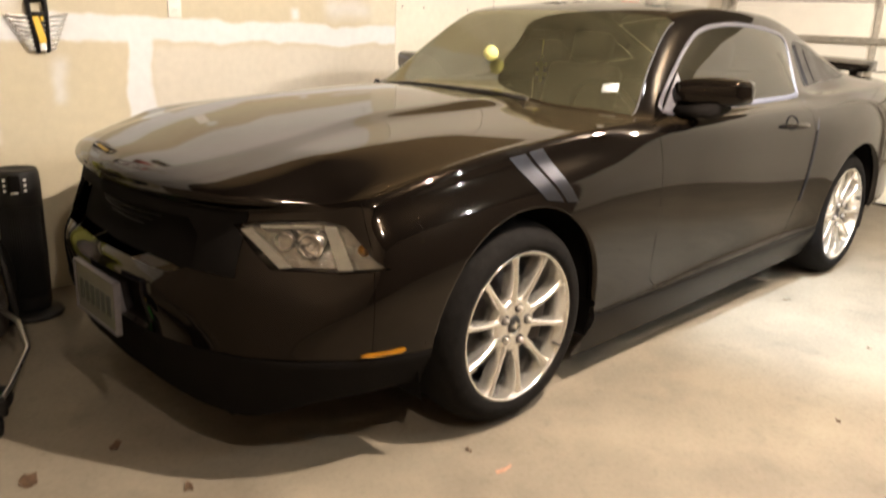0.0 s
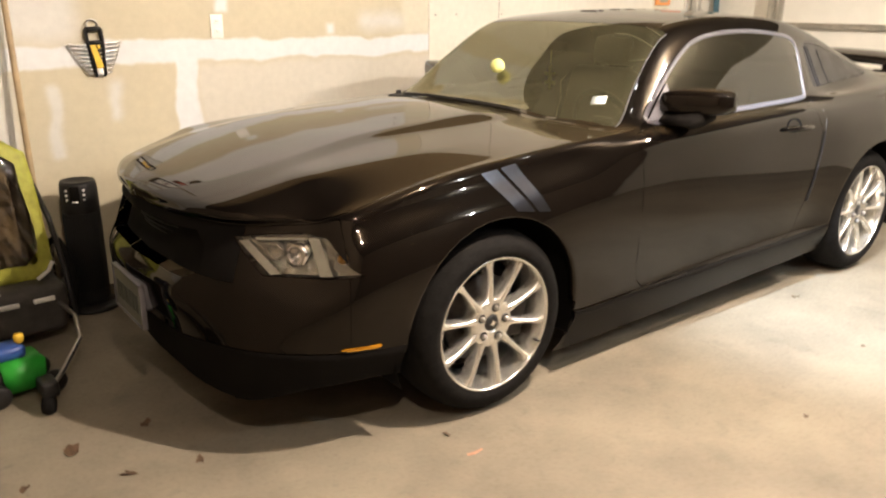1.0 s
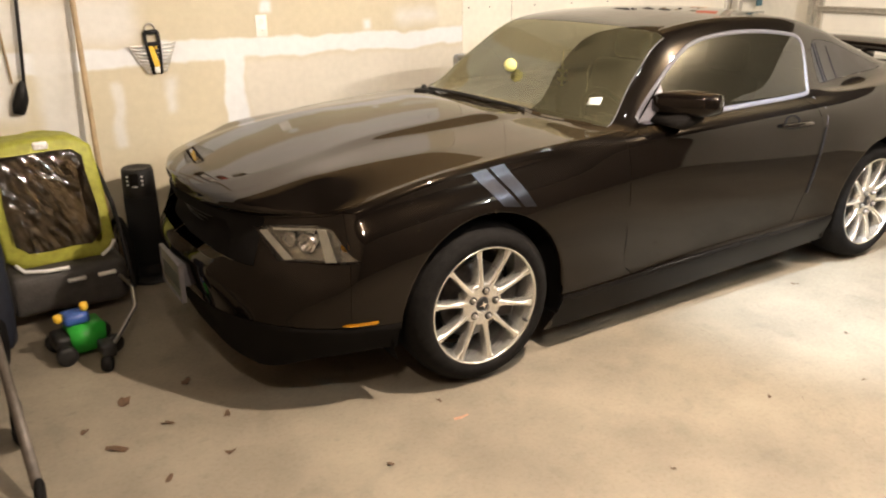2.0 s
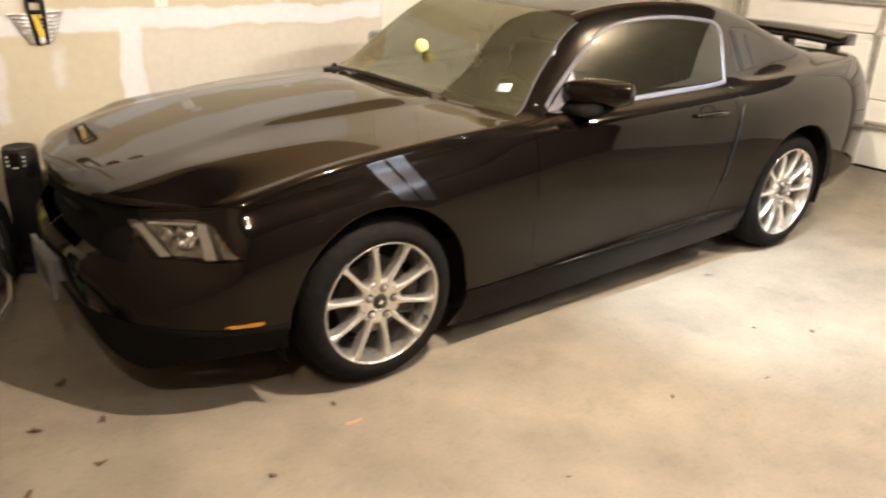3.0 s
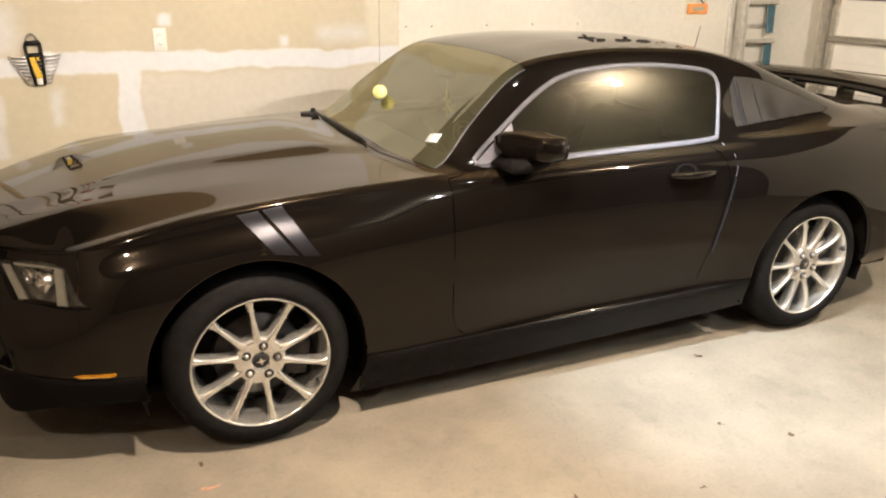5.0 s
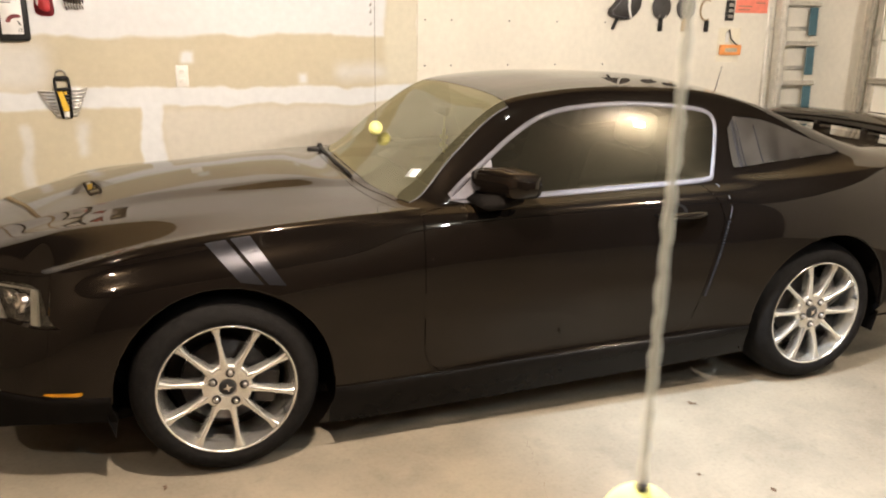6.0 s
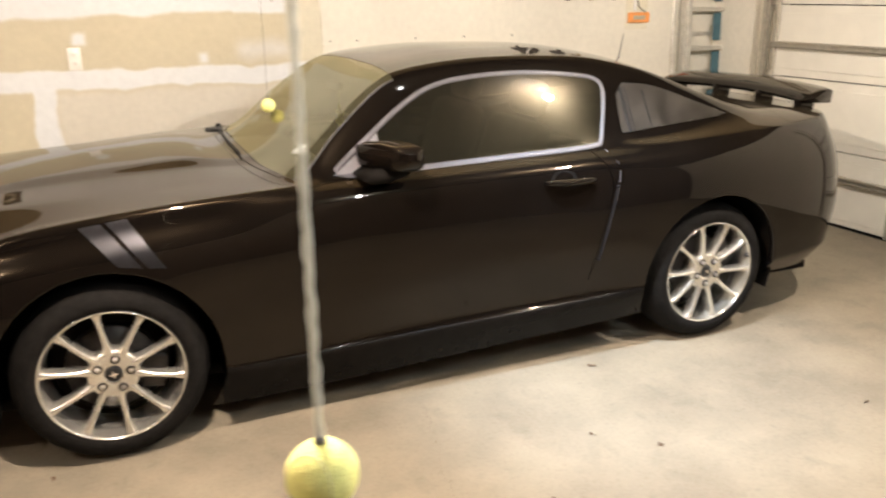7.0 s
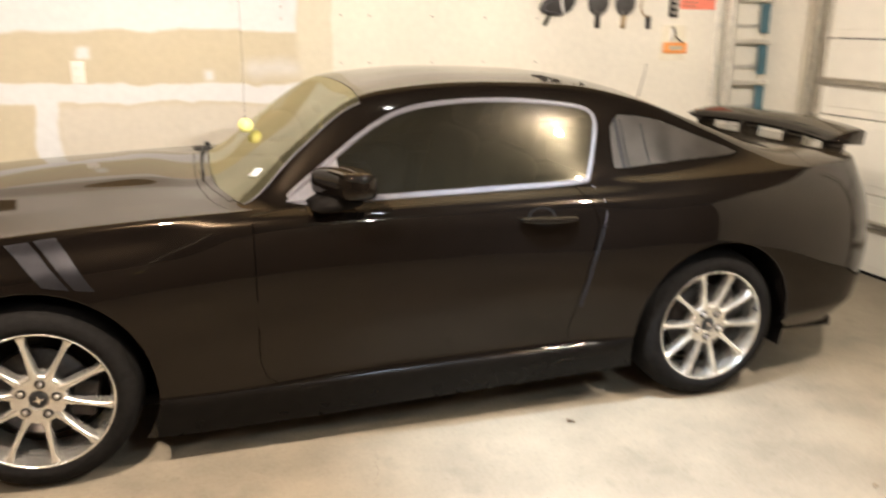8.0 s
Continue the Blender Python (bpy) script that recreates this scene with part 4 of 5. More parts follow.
TAN, MUD, MUD2, CREAM = (.545, .490, .352), (.695, .712, .715), (.63, .617, .57), (.725, .69, .59)
WALL_M = mask_mat("unfinished_drywall", TAN, [
    (-9, -.66, 1.26, 1.50, MUD2, .08), (-9, 1.33, 1.55, 4, MUD, .015), (1.33, 1.56, 1.25, 4, (.64, .60, .47), .03), (1.0, 1.33, 1.30, 1.38, MUD2, .05), (-9, 1.56, 1.135, 1.245, MUD, .012), (-.215, -.07, -1, 1.15, MUD, .012),
    (-.07, 1.56, -1, 1.12, (.595, .56, .475), .03), (-.56, -.50, .85, 1.06, MUD2, .03), (-.86, -.80, .7, 1.05, MUD2, .02), (-1.22, -1.02, .6, 1.3, MUD2, .05), (.05, .12, 1.40, 1.47, MUD, .02),
    (.75, .80, 1.26, 1.32, MUD, .02), (-1.6, -1.3, .9, 1.2, MUD2, .06), (1.555, 9, -1, 9, CREAM, .004)], warp=.028)
# near wall, ceiling, head wall: unseen, dark tones shape the car's reflections
NEAR_M = mask_mat("unseen_near_wall", (.085, .060, .038), [(-9, 9, 1.2, 1.25, (.06, .045, .03), .02)], warp=.03)
CEIL_M = mask_mat("unseen_ceiling", (.115, .092, .062), [(-9, 9, -9, 9, (.105, .083, .055), .02)], warp=.03)
HEAD_M = mask_mat("unseen_head_wall", (.17, .135, .095), [(-9, 9, 1.2, 1.25, (.12, .09, .06), .02)], warp=.03)
PLAIN_M = mask_mat("cream_wall_paint", CREAM, [(-.3, .2, .4, 1.4, MUD2, .2)], warp=.05)


def concrete():
    m = bpy.data.materials.new("stained_concrete")
    m.use_nodes = True
    nt = m.node_tree
    N, L = nt.nodes.new, nt.links.new
    b = nt.nodes["Principled BSDF"]
    co = N("ShaderNodeTexCoord")
    cur = None
    ramp = N("ShaderNodeValToRGB")
    ramp.color_ramp.elements[0].position, ramp.color_ramp.elements[0].color = .3, (.162, .137, .099, 1)
    ramp.color_ramp.elements[1].position, ramp.color_ramp.elements[1].color = .72, (.262, .223, .163, 1)
    g = N("ShaderNodeTexNoise")
    g.inputs["Scale"].default_value, g.inputs["Detail"].default_value, g.inputs["Roughness"].default_value = 1.6, 9, .62
    L(co.outputs["Object"], g.inputs["Vector"])
    L(g.outputs[0], ramp.inputs[0])
    cur = ramp.outputs[0]
    for scale, p0, p1, k in ((2.6, .50, .68, .12), (5.5, .57, .71, .15), (14, .63, .75, .16), (60, .55, .8, .10)):
        g = N("ShaderNodeTexNoise")
        g.inputs["Scale"].default_value, g.inputs["Detail"].default_value, g.inputs["Distortion"].default_value = scale, 6, .4
        L(co.outputs["Object"], g.inputs["Vector"])
        r = N("ShaderNodeMapRange")
        r.inputs[1].default_value, r.inputs[2].default_value, r.inputs[3].default_value, r.inputs[4].default_value = p0, p1, 1, 1 - k
        L(g.outputs[0], r.inputs[0])
        v = N("ShaderNodeVectorMath")
        v.operation = "SCALE"
        L(cur, v.inputs[0])
        L(r.outputs[0], v.inputs["Scale"])
        cur = v.outputs[0]
    L(cur, b.inputs["Base Color"])
    r = N("ShaderNodeMapRange")
    r.inputs[1].default_value, r.inputs[2].default_value, r.inputs[3].default_value, r.inputs[4].default_value = .3, .7, .55, .75
    L(g.outputs[0], r.inputs[0])
    L(r.outputs[0], b.inputs["Roughness"])
    g = N("ShaderNodeTexNoise")
    g.inputs["Scale"].default_value, g.inputs["Detail"].default_value = 45, 6
    L(co.outputs["Object"], g.inputs["Vector"])
    bp = N("ShaderNodeBump")
    bp.inputs["Strength"].default_value, bp.inputs["Distance"].default_value = .15, .004
    L(g.outputs[0], bp.inputs["Height"])
    L(bp.outputs[0], b.inputs["Normal"])
    return m


FLOOR_M = concrete()
DOOR_M = material("white_steel_door", (.74, .71, .62), .45, 0, 5, .05, .05, 60)
GALV = material("galvanised_steel", (.46, .43, .36), .5, .6, 25, .2, rough_var=.1)
ALU = material("ladder_aluminium", (.60, .58, .52), .42, .6, 20, .12)
TEAL = material("teal_fibreglass", (.05, .12, .15), .5, 0, 15, .15)
WRENCH = material("wrench_steel", (.58, .56, .52), .28, .9, 30, .1)
WOOD = material("pale_wood", (.38, .28, .155), .55, 0, 14, .2, .1, 60)
WHITE_P = material("white_plastic", (.80, .77, .70), .35, 0, 20, .04)
YELLOW = material("yellow_plastic", (.75, .48, .04), .4, 0, 20, .1)
RED = material("red_card", (.48, .045, .05), .5, 0, 20, .15)
ORANGE = material("orange_card", (.85, .34, .10), .5, 0, 20, .12)
PIMPLED = material("grey_bat_rubber", (.05, .047, .044), .6, 0, 60, .2, .2, 300)
CORAL = material("coral_paper", (.85, .24, .16), .6, 0, 20, .1)
PAPER = material("white_card", (.74, .73, .70), .5, 0, 20, .06)
STEM = material("worn_grey_tube", (.085, .070, .055), .5, .2, 30, .2)
GREEN = material("green_toy_plastic", (.03, .36, .04), .35, 0, 20, .1)
BLUE = material("blue_toy_plastic", (.03, .08, .30), .35, 0, 20, .1)
LIME = material("lime_nylon", (.31, .31, .04), .6, 0, 25, .2, .2, 150)
GREYCLOTH = material("grey_nylon", (.046, .042, .037), .6, 0, 25, .25, .3, 120)
TANCLOTH = material("brown_cloth", (.105, .078, .05), .7, 0, 14, .4, .3, 120)
NAVY = material("dark_blue_nylon", (.008, .010, .018), .6, 0, 25, .25, .3, 120)
FILM = glass("clear_vinyl", (.80, .75, .62), .07, ior=1.95)
CLEARBAG = glass("clear_bag", (.9, .88, .82), .15)
BEIGE = material("beige_card", (.45, .42, .31), .5, 0, 30, .15)
DARKRED = material("dark_red_card", (.15, .016, .02), .5, 0, 20, .2)
BALL = material("tennis_felt", (.84, .83, .30), .9, 0, 60, .10, .25, 300)
SEAM = material("felt_seam", (.80, .79, .42), .8, 0, 60, .08)
CORD = material("grey_green_cord", (.75, .76, .68), .5, 0, 60, .15)
THREAD = material("dark_thread", (.05, .045, .035), .7, 0, 60, .1)
CORD.node_tree.nodes["Principled BSDF"].inputs["Alpha"].default_value = 0.45
LEAF = material("dead_leaf", (.085, .048, .024), .8, 0, 60, .35)
CRACK = material("crack_dirt", (.16, .12, .085), .9, 0, 40, .3)
REDMARK = material("red_mark", (.40, .21, .135), .8, 0, 40, .25)


def setting(name, bm, mat, label, category):
    ob = part(name, bm, mat, None, smooth=False)
    ob.matrix_basis = ROOM
    return tagged(ob, label, category, kind="structure")


setting("floor", boxed(U0, U1 + .2, V0, V1, -.12, 0), FLOOR_M, "stained bare concrete garage floor", "floor")
setting("wall_long", boxed(U0 - .1, U1 + .2, V1, V1 + .12, -.12, H), WALL_M, "unfinished tan drywall with white joint compound bands", "wall")
# near wall, head wall and ceiling are out of view and close the room
setting("wall_near", boxed(U0 - .1, U1 + .2, V0 - .12, V0, -.12, H), NEAR_M, "unseen near wall, kept dark for reflections in the car", "wall")
setting("wall_head", boxed(U0 - .12, U0, V0, V1, -.12, H), HEAD_M, "unseen head wall, toned brown for reflections in the car", "wall")
setting("ceiling", boxed(U0 - .12, U1 + .2, V0 - .12, V1 + .12, H, H + .1), CEIL_M, "unseen ceiling, kept dark brown for reflections in the car", "ceiling")
bm = bmesh.new()
box(bm, U1 + .06, U1 + .2, .78, V1, 0, H)
box(bm, U1 + .06, U1 + .2, V0, -1.68, 0, H)
box(bm, U1 + .06, U1 + .2, -1.68, .78, 2.13, H)
setting("wall_door", bm, PLAIN_M, "cream wall round the garage door", "wall")


for z0, z1 in ((.0, 1.333), (1.337, H)):
    bm = boxed(1.547, U1 - .02, V1 - .006, V1 - .0005, z0 + .002, z1 - .002)
    setting("wall_panel", bm, PLAIN_M, "cream painted wall panel with open seams", "wall panel")


def thing(name, u, v, z, label, category, rz=0.0, rx=0.0, ry=0.0, group=""):
    return empty(name, ROOM @ pose(u, v, z, rx, ry, rz), label, category, group)


# sectional garage doors
def garage_door(v0, v1):
    d = thing("garage_door", U1, 0, 0, "closed white steel sectional garage door with galvanised struts", "garage door")
    zs = [0.0, .545, 1.035, 1.56, 2.12]
    for z0, z1 in zip(zs, zs[1:]):
        bm = bmesh.new()
        box(bm, .012, .05, v0, v1, z0 + .004, z1 - .004, .004, 1)
        sec = part("door_section", bm, DOOR_M, d, smooth=False)
        mid = (v0 + v1) / 2
        for a, b in ((v0 + .10, mid - .06), (mid + .06, v1 - .10)):
            part("panel_inset", boxed(.006, .014, a, b, z0 + .06, z1 - .06, .003, 1), DOOR_M, sec, smooth=False)
    mid = (v0 + v1) / 2
    for v in (v0 + .05, mid, v1 - .05):
        for z0, z1 in zip(zs, zs[1:]):
            part("stile", boxed(-.012, .014, v - .022, v + .022, z0 + .008, z1 - .008, .003, 1), GALV, d, smooth=False)
        for z in zs[1:-1]:
            bm = bmesh.new()
            box(bm, -.022, -.010, v - .026, v + .026, z - .04, z + .04, .004, 1)
            tube(bm, [(-.026, v - .035, z), (-.026, v + .035, z)], .008, 8)
            part("hinge", bm, GALV, d)
    for z in (.355, 1.27):
        bm = bmesh.new()
        prism(bm, [(-.035, z - .014), (-.03, z - .024), (.0, z - .024), (.0, z + .024), (-.03, z + .024), (-.035, z + .014), (-.028, z + .012), (-.025, z + .016), (-.01, z + .013), (-.01, z - .013), (-.025, z - .016), (-.028, z - .012)], v0 + .02, v1 - .02)
        part("strut", bm, GALV, d, smooth=False)
    part("bottom_seal", boxed(.0, .055, v0, v1, 0, .02, .006, 1), RUBBER, d)
    for v, sgn in ((v1 + .035, 1), (v0 - .035, -1)):
        bm = bmesh.new()
        box(bm, -.06, .0, v - .004, v + .004, .03, 2.15)
        box(bm, -.062, -.054, v - .03, v + .004, .03, 2.15)
        box(bm, -.004, .004, v - .03, v + .03, .03, 2.15)
        tr = part("track", bm, GALV, d, smooth=False)
        for z in (.35, .95, 1.2, 1.45, 1.9):
            part("bolt", lathe(bmesh.new(), [(0, -.01), (.008, -.01), (.01, -.004), (.01, 0)], 10), STEEL, tr, loc=Matrix.Translation((-.03, v - .005 * sgn, z)))
    return d


garage_door(-1.66, .76)

# stepladder folded in the corner
lad = thing("stepladder", 4.84, 1.28, 0, "folded aluminium and teal fibreglass stepladder leaning in the corner", "ladder", rx=-3)
for u, mat in ((-.23, ALU), (.20, TEAL)):
    bm = bmesh.new()
    box(bm, u - .035, u + .035, -.014, .014, 0, 2.3, .003, 1)
    box(bm, u - .035, u - .029, -.045, .014, 0, 2.3)
    box(bm, u + .029, u + .035, -.045, .014, 0, 2.3)
    part("side_rail", bm, mat, lad, "teal fibreglass rail" if mat is TEAL else "aluminium rail", smooth=False)
for u in (-.30, .27):
    part("rear_leg", boxed(u - .02, u + .02, .03, .06, 0, 2.25, .004, 1), ALU, lad, smooth=False)
for k in range(7):
    z = .26 + .31 * k
    part("step", boxed(-.2, .17, -.05, .03, z, z + .035, .005, 1), ALU, lad, smooth=False)
    part("rear_brace", boxed(-.3, .27, .035, .055, z + .12, z + .15, .003, 1), ALU, lad, smooth=False)
for k in range(4):
    part("spreader_plate", boxed(.07, .225, -.02, -.005, .60 + .31 * k + .05, .60 + .31 * k + .27, .004, 1), TEAL, lad, smooth=False)
part("ladder_top", boxed(-.27, .24, -.09, .07, 2.28, 2.34, .012), TEAL, lad)

# ---- things on the long wall ----
FACE = V1 - .001
SCREW_U = (1.60, 1.79, 2.22, 2.60, 3.0)
t = thing("wrench_rack", -.598, FACE, 1.085, "black wrench rack with a slanted yellow label and bright steel wrenches", "tool rack", ry=-3)
for nm, pts in (("rack_side", [(-.030, .012), (-.018, .0), (-.014, .012), (-.030, .165), (-.028, .222), (-.034, .24), (-.042, .228), (-.043, .17)]),
                ("rack_side", [(.018, .0), (.030, .012), (.043, .17), (.042, .228), (.034, .24), (.028, .222), (.030, .165), (.014, .012)]),
                ("rack_top", [(-.036, .222), (.036, .222), (.034, .242), (-.034, .242)]), ("rack_bridge", [(-.032, .158), (.032, .158), (.031, .178), (-.031, .178)])):
    bm = bmesh.new()
    prism(bm, pts, -.035, -.004)
    bmesh.ops.bevel(bm, geom=bm.edges[:], offset=.0025, segments=2, affect="EDGES")
    part(nm, bm, BLACK, t, "black plastic")
bm = bmesh.new()
prism(bm, [(-.016, .01), (.016, .01), (.030, .16), (-.030, .16)], -.026, -.006)
part("rack_back", bm, BLACK, t, smooth=False)
bm = bmesh.new()
prism(bm, [(-.029, .158), (-.004, .158), (.018, .06), (.016, .046), (-.012, .046)], -.034, -.027)
part("rack_label", bm, YELLOW, t, "slanted yellow label", smooth=False)
part("label_tab", boxed(.004, .018, -.034, -.027, .138, .156, .002, 1), YELLOW, t)
part("rack_foot_label", boxed(-.014, .014, -.034, -.027, .012, .044, .002, 1), PAPER, t, "white foot label")
bm = bmesh.new()
tube(bm, [(.026 * math.cos(radians(a)), -.016, .250 + .026 * math.sin(radians(a))) for a in range(-20, 201, 20)], .005, 8)
part("rack_hook", bm, STEEL, t, "bright steel hook")
for k in range(8):
    z = .020 + .0195 * k
    for sg in (-1, 1):
        L2 = .050 + .0100 * k
        bm = bmesh.new()
        box(bm, .012, L2, -.026, -.018, -.0040, .0040, .0012, 1)
        tube(bm, [(L2 + .007 * math.cos(radians(q)), -.022, .007 * math.sin(radians(q))) for q in range(0, 360, 40)], .0038, 6, True)
        part("wrench", bm, WRENCH, t, loc=pose(0, 0, z, 0, -3, 0) if sg > 0 else pose(0, 0, z, 0, 3, 0) @ Matrix.Diagonal((-1, 1, 1, 1)))

t = thing("wall_outlet", .046, FACE, 1.318, "white duplex wall outlet with its cover plate", "outlet")
part("cover_plate", boxed(-.036, .036, -.007, 0, -.062, .062, .003), WHITE_P, t)
for z in (-.027, .027):
    bm = bmesh.new()
    box(bm, -.017, .017, -.010, -.006, z - .015, z + .015, .005)
    sock = part("socket", bm, WHITE_P, t)
    part("slots", box(boxed(-.008, -.006, -.0105, -.0095, z - .004, z + .007), .006, .008, -.0105, -.0095, z - .004, z + .006), DARK, sock, smooth=False)

t = thing("tool_case", -.812, FACE, 1.52, "flat black tool case with a white printed card", "tool case")
part("case_body", boxed(-.078, .078, -.055, 0, 0, .34, .014), BLACK, t)
card = part("case_card", boxed(-.056, .050, -.058, -.054, .035, .30, .002, 1), PAPER, t, "white printed card")
part("card_band", boxed(-.054, .048, -.0592, -.0575, .262, .296), RED, card, "red band")
for z, w in ((.240, .085), (.226, .07), (.212, .08), (.198, .05)):
    part("print_bar", boxed(-.047, -.047 + w, -.0590, -.0577, z, z + .006), INK, card)
bm = bmesh.new()
prism(bm, [(-.034, .106), (-.022, .126), (.002, .140), (.030, .140), (.044, .130), (.040, .122), (.012, .120), (-.006, .112), (-.010, .098), (-.026, .096)], -.0590, -.0577)
part("printed_tool", bm, DARKRED, card, "dark red printed picture of a tool", smooth=False)
bm = bmesh.new()
prism(bm, [(.022, .104), (.030, .106), (.042, .084), (.036, .080)], -.0590, -.0577)
part("printed_bit", bm, INK, card, smooth=False)
bm = bmesh.new()
tube(bm, [(.034 + .008 * math.cos(radians(q)), -.0582, .056 + .008 * math.sin(radians(q))) for q in range(0, 360, 30)], .0018, 6, True)
part("printed_ring", bm, INK, card, "grey printed ring")
part("case_handle", boxed(-.03, .03, -.045, -.01, .335, .365, .01), BLACK, t)

t = thing("bit_pack", -.655, FACE, 1.65, "red and white carded tool pack on the wall", "tool pack")
bm = bmesh.new()
prism(bm, [(-.038, .20), (.044, .20), (.046, .11), (.054, .035), (.046, .004), (.02, .0), (-.024, .004), (-.044, .022), (-.046, .06), (-.038, .12)], -.014, 0)
bmesh.ops.bevel(bm, geom=bm.edges[:], offset=.004, segments=2, affect="EDGES")
part("pack_card", bm, DARKRED, t, "dark red card")
bm = bmesh.new()
prism(bm, [(-.026, .050), (-.012, .028), (.028, .024), (.036, .046), (.030, .105), (.018, .118), (-.018, .108)], -.038, -.013)
bmesh.ops.bevel(bm, geom=bm.edges[:], offset=.007, segments=3, affect="EDGES")
part("pack_item", bm, RED, t, "red tool behind the blister")
bm = bmesh.new()
prism(bm, [(-.036, .062), (-.024, .052), (-.014, .110), (-.006, .150), (-.006, .19), (-.034, .19)], -.030, -.013)
bmesh.ops.bevel(bm, geom=bm.edges[:], offset=.005, segments=2, affect="EDGES")
part("pack_blister", bm, PAPER, t, "white paper inset")
part("pack_label", boxed(.004, .034, -.034, -.012, .125, .185, .006), PAPER, t, "white label")
t = thing("drill_bit_set", -.508, FACE, 1.68, "dark open case with bright steel drill bits", "drill bits")
bm = bmesh.new()
prism(bm, [(-.052, .19), (.056, .19), (.058, .045), (.050, .030), (-.046, .052), (-.054, .07)], -.022, 0)
bmesh.ops.bevel(bm, geom=bm.edges[:], offset=.004, segments=2, affect="EDGES")
part("set_case", bm, IRON, t, "dark hinged case")
part("set_window", boxed(-.046, .018, -.026, -.021, .075, .10, .003), BEIGE, t, "pale size scale")
for k in range(7):
    x = -.042 + .014 * k
    bm = bmesh.new()
    tube(bm, [(x + .012, -.027, .004 + .009 * ((k * 3) % 4) / 3), (x + .006, -.028, .03), (x, -.028, .066)], [.0036, .0046, .0046], 8)
    part("drill_bit", bm, CHROME, t)

# poles by the wall
t = thing("wooden_pole", -.99, 1.33, 0, "long tan wooden broom pole leaning on the wall", "pole", rx=-1.5)
bm = bmesh.new()
tube(bm, [(-.02, -.09, .0), (-.01, -.05, .75), (.0, -.01, 1.5), (.012, .0, 2.25)], .0145, 12)
part("pole_shaft", bm, WOOD, t)
t = thing("scraper", -1.30, FACE, .95, "black long-handled scraper hung on the wall", "scraper")
bm = bmesh.new()
tube(bm, [(.02, -.03, .12), (.05, -.03, .5), (.085, -.03, .95)], .009, 10)
part("scraper_handle", bm, BLACK, t)
bm = bmesh.new()
prism(bm, [(-.055, .0), (.0, -.012), (.03, .06), (.03, .15), (.012, .17), (-.012, .14), (-.05, .05)], -.045, -.018)
bmesh.ops.bevel(bm, geom=bm.edges[:], offset=.006, segments=2, affect="EDGES")
part("scraper_blade", bm, BLACK, t)
bm = bmesh.new()
tube(bm, [(-.03, -.015, .15), (-.05, -.012, .5), (-.07, -.012, .95)], .006, 8)
part("scraper_rod", bm, WOOD, t)

# tower heater
t = thing("tower_heater", -.845, 1.145, 0, "black cylindrical tower heater with a control panel on a round base", "heater", rz=-28)
part("heater_base", lathe(bmesh.new(), [(0, 0), (.125, 0), (.13, .008), (.12, .022), (.05, .03), (0, .03)], 40, "z"), BLACK, t)
part("heater_body", lathe(bmesh.new(), [(.06, .028), (.078, .035), (.084, .06), (.086, .3), (.084, .585), (.081, .625), (.075, .640), (.06, .632), (0, .630)], 40, "z"), BLACK, t)
for k in range(20):
    a = radians(-150 + 120 * k / 19)
    bm = bmesh.new()
    tube(bm, [(.0855 * math.cos(a), .0855 * math.sin(a), .10), (.0875 * math.cos(a), .0875 * math.sin(a), .49)], .003, 5)
    part("grille_bar", bm, BLACK, t)
panel = part("heater_panel", boxed(-.022, .022, -.091, -.075, .545, .625, .006), DARK, t, "dark glossy display")
part("display_line", boxed(-.014, .014, -.0925, -.0905, .550, .556), PAPER, panel)
for sg in (-1, 1):
    for k in range(3):
        a = radians(-90 + sg * 27)
        part("heater_button", lathe(bmesh.new(), [(0, -.004), (.0045, -.004), (.006, .0)], 10), PAPER, t, loc=Matrix.Translation((.0835 * math.cos(a), .0835 * math.sin(a), .560 + .022 * k)) @ pose(0, 0, 0, 0, 0, sg * 27))

# rackets and small packs
def paddle(u, z, light, tilt):
    p = thing("table_tennis_bat", u, FACE - .018, z, "black table tennis bat with a %s handle hung up" % ("pale wood" if light else "dark"), "bat", ry=tilt, group="bats on the wall")
    bm = bmesh.new()
    prism(bm, [(.082 * math.cos(q), .10 + .088 * math.sin(q)) for q in [2 * math.pi * k / 28 for k in range(28)]], -.009, .003)
    bmesh.ops.bevel(bm, geom=[e for e in bm.edges if len(e.link_faces) == 2 and e.calc_face_angle(0) > 1], offset=.002, segments=1, affect="EDGES")
    part("bat_blade", bm, PIMPLED, p)
    bm = bmesh.new()
    prism(bm, [(-.014, .02), (.014, .02), (.016, -.075), (-.016, -.075)], -.016, .010)
    bmesh.ops.bevel(bm, geom=bm.edges[:], offset=.004, segments=2, affect="EDGES")
    part("bat_handle", bm, WOOD if light else BLACK, p)
    bm = bmesh.new()
    for q in (-.02, .02):
        tube(bm, [(q * 1.4, .012, .026), (q * 1.4, -.024, .026), (q * 1.4, -.026, .046)], .0045, 6)
    part("hook", bm, STEEL, p)


paddle(3.472, 1.675, False, 0)
paddle(3.690, 1.675, True, 3)
t = thing("padded_racket_case", 3.13, FACE - .006, 1.665, "grey padded racket case with a pale stripe", "racket case", ry=6)
bm = bmesh.new()
prism(bm, [(-.14, .06), (-.132, .035), (-.105, .020), (.0, .014), (.06, .03), (.112, .085), (.128, .15), (.11, .22), (.02, .28), (-.03, .22), (-.085, .13)], -.06, 0)
bmesh.ops.bevel(bm, geom=bm.edges[:], offset=.014, segments=3, affect="EDGES")
part("case_shell", bm, PIMPLED, t)
bm = bmesh.new()
tube(bm, [(.005, -.062, .25), (.0, -.066, .18), (.008, -.066, .10), (.040, -.062, .028)], .010, 8)
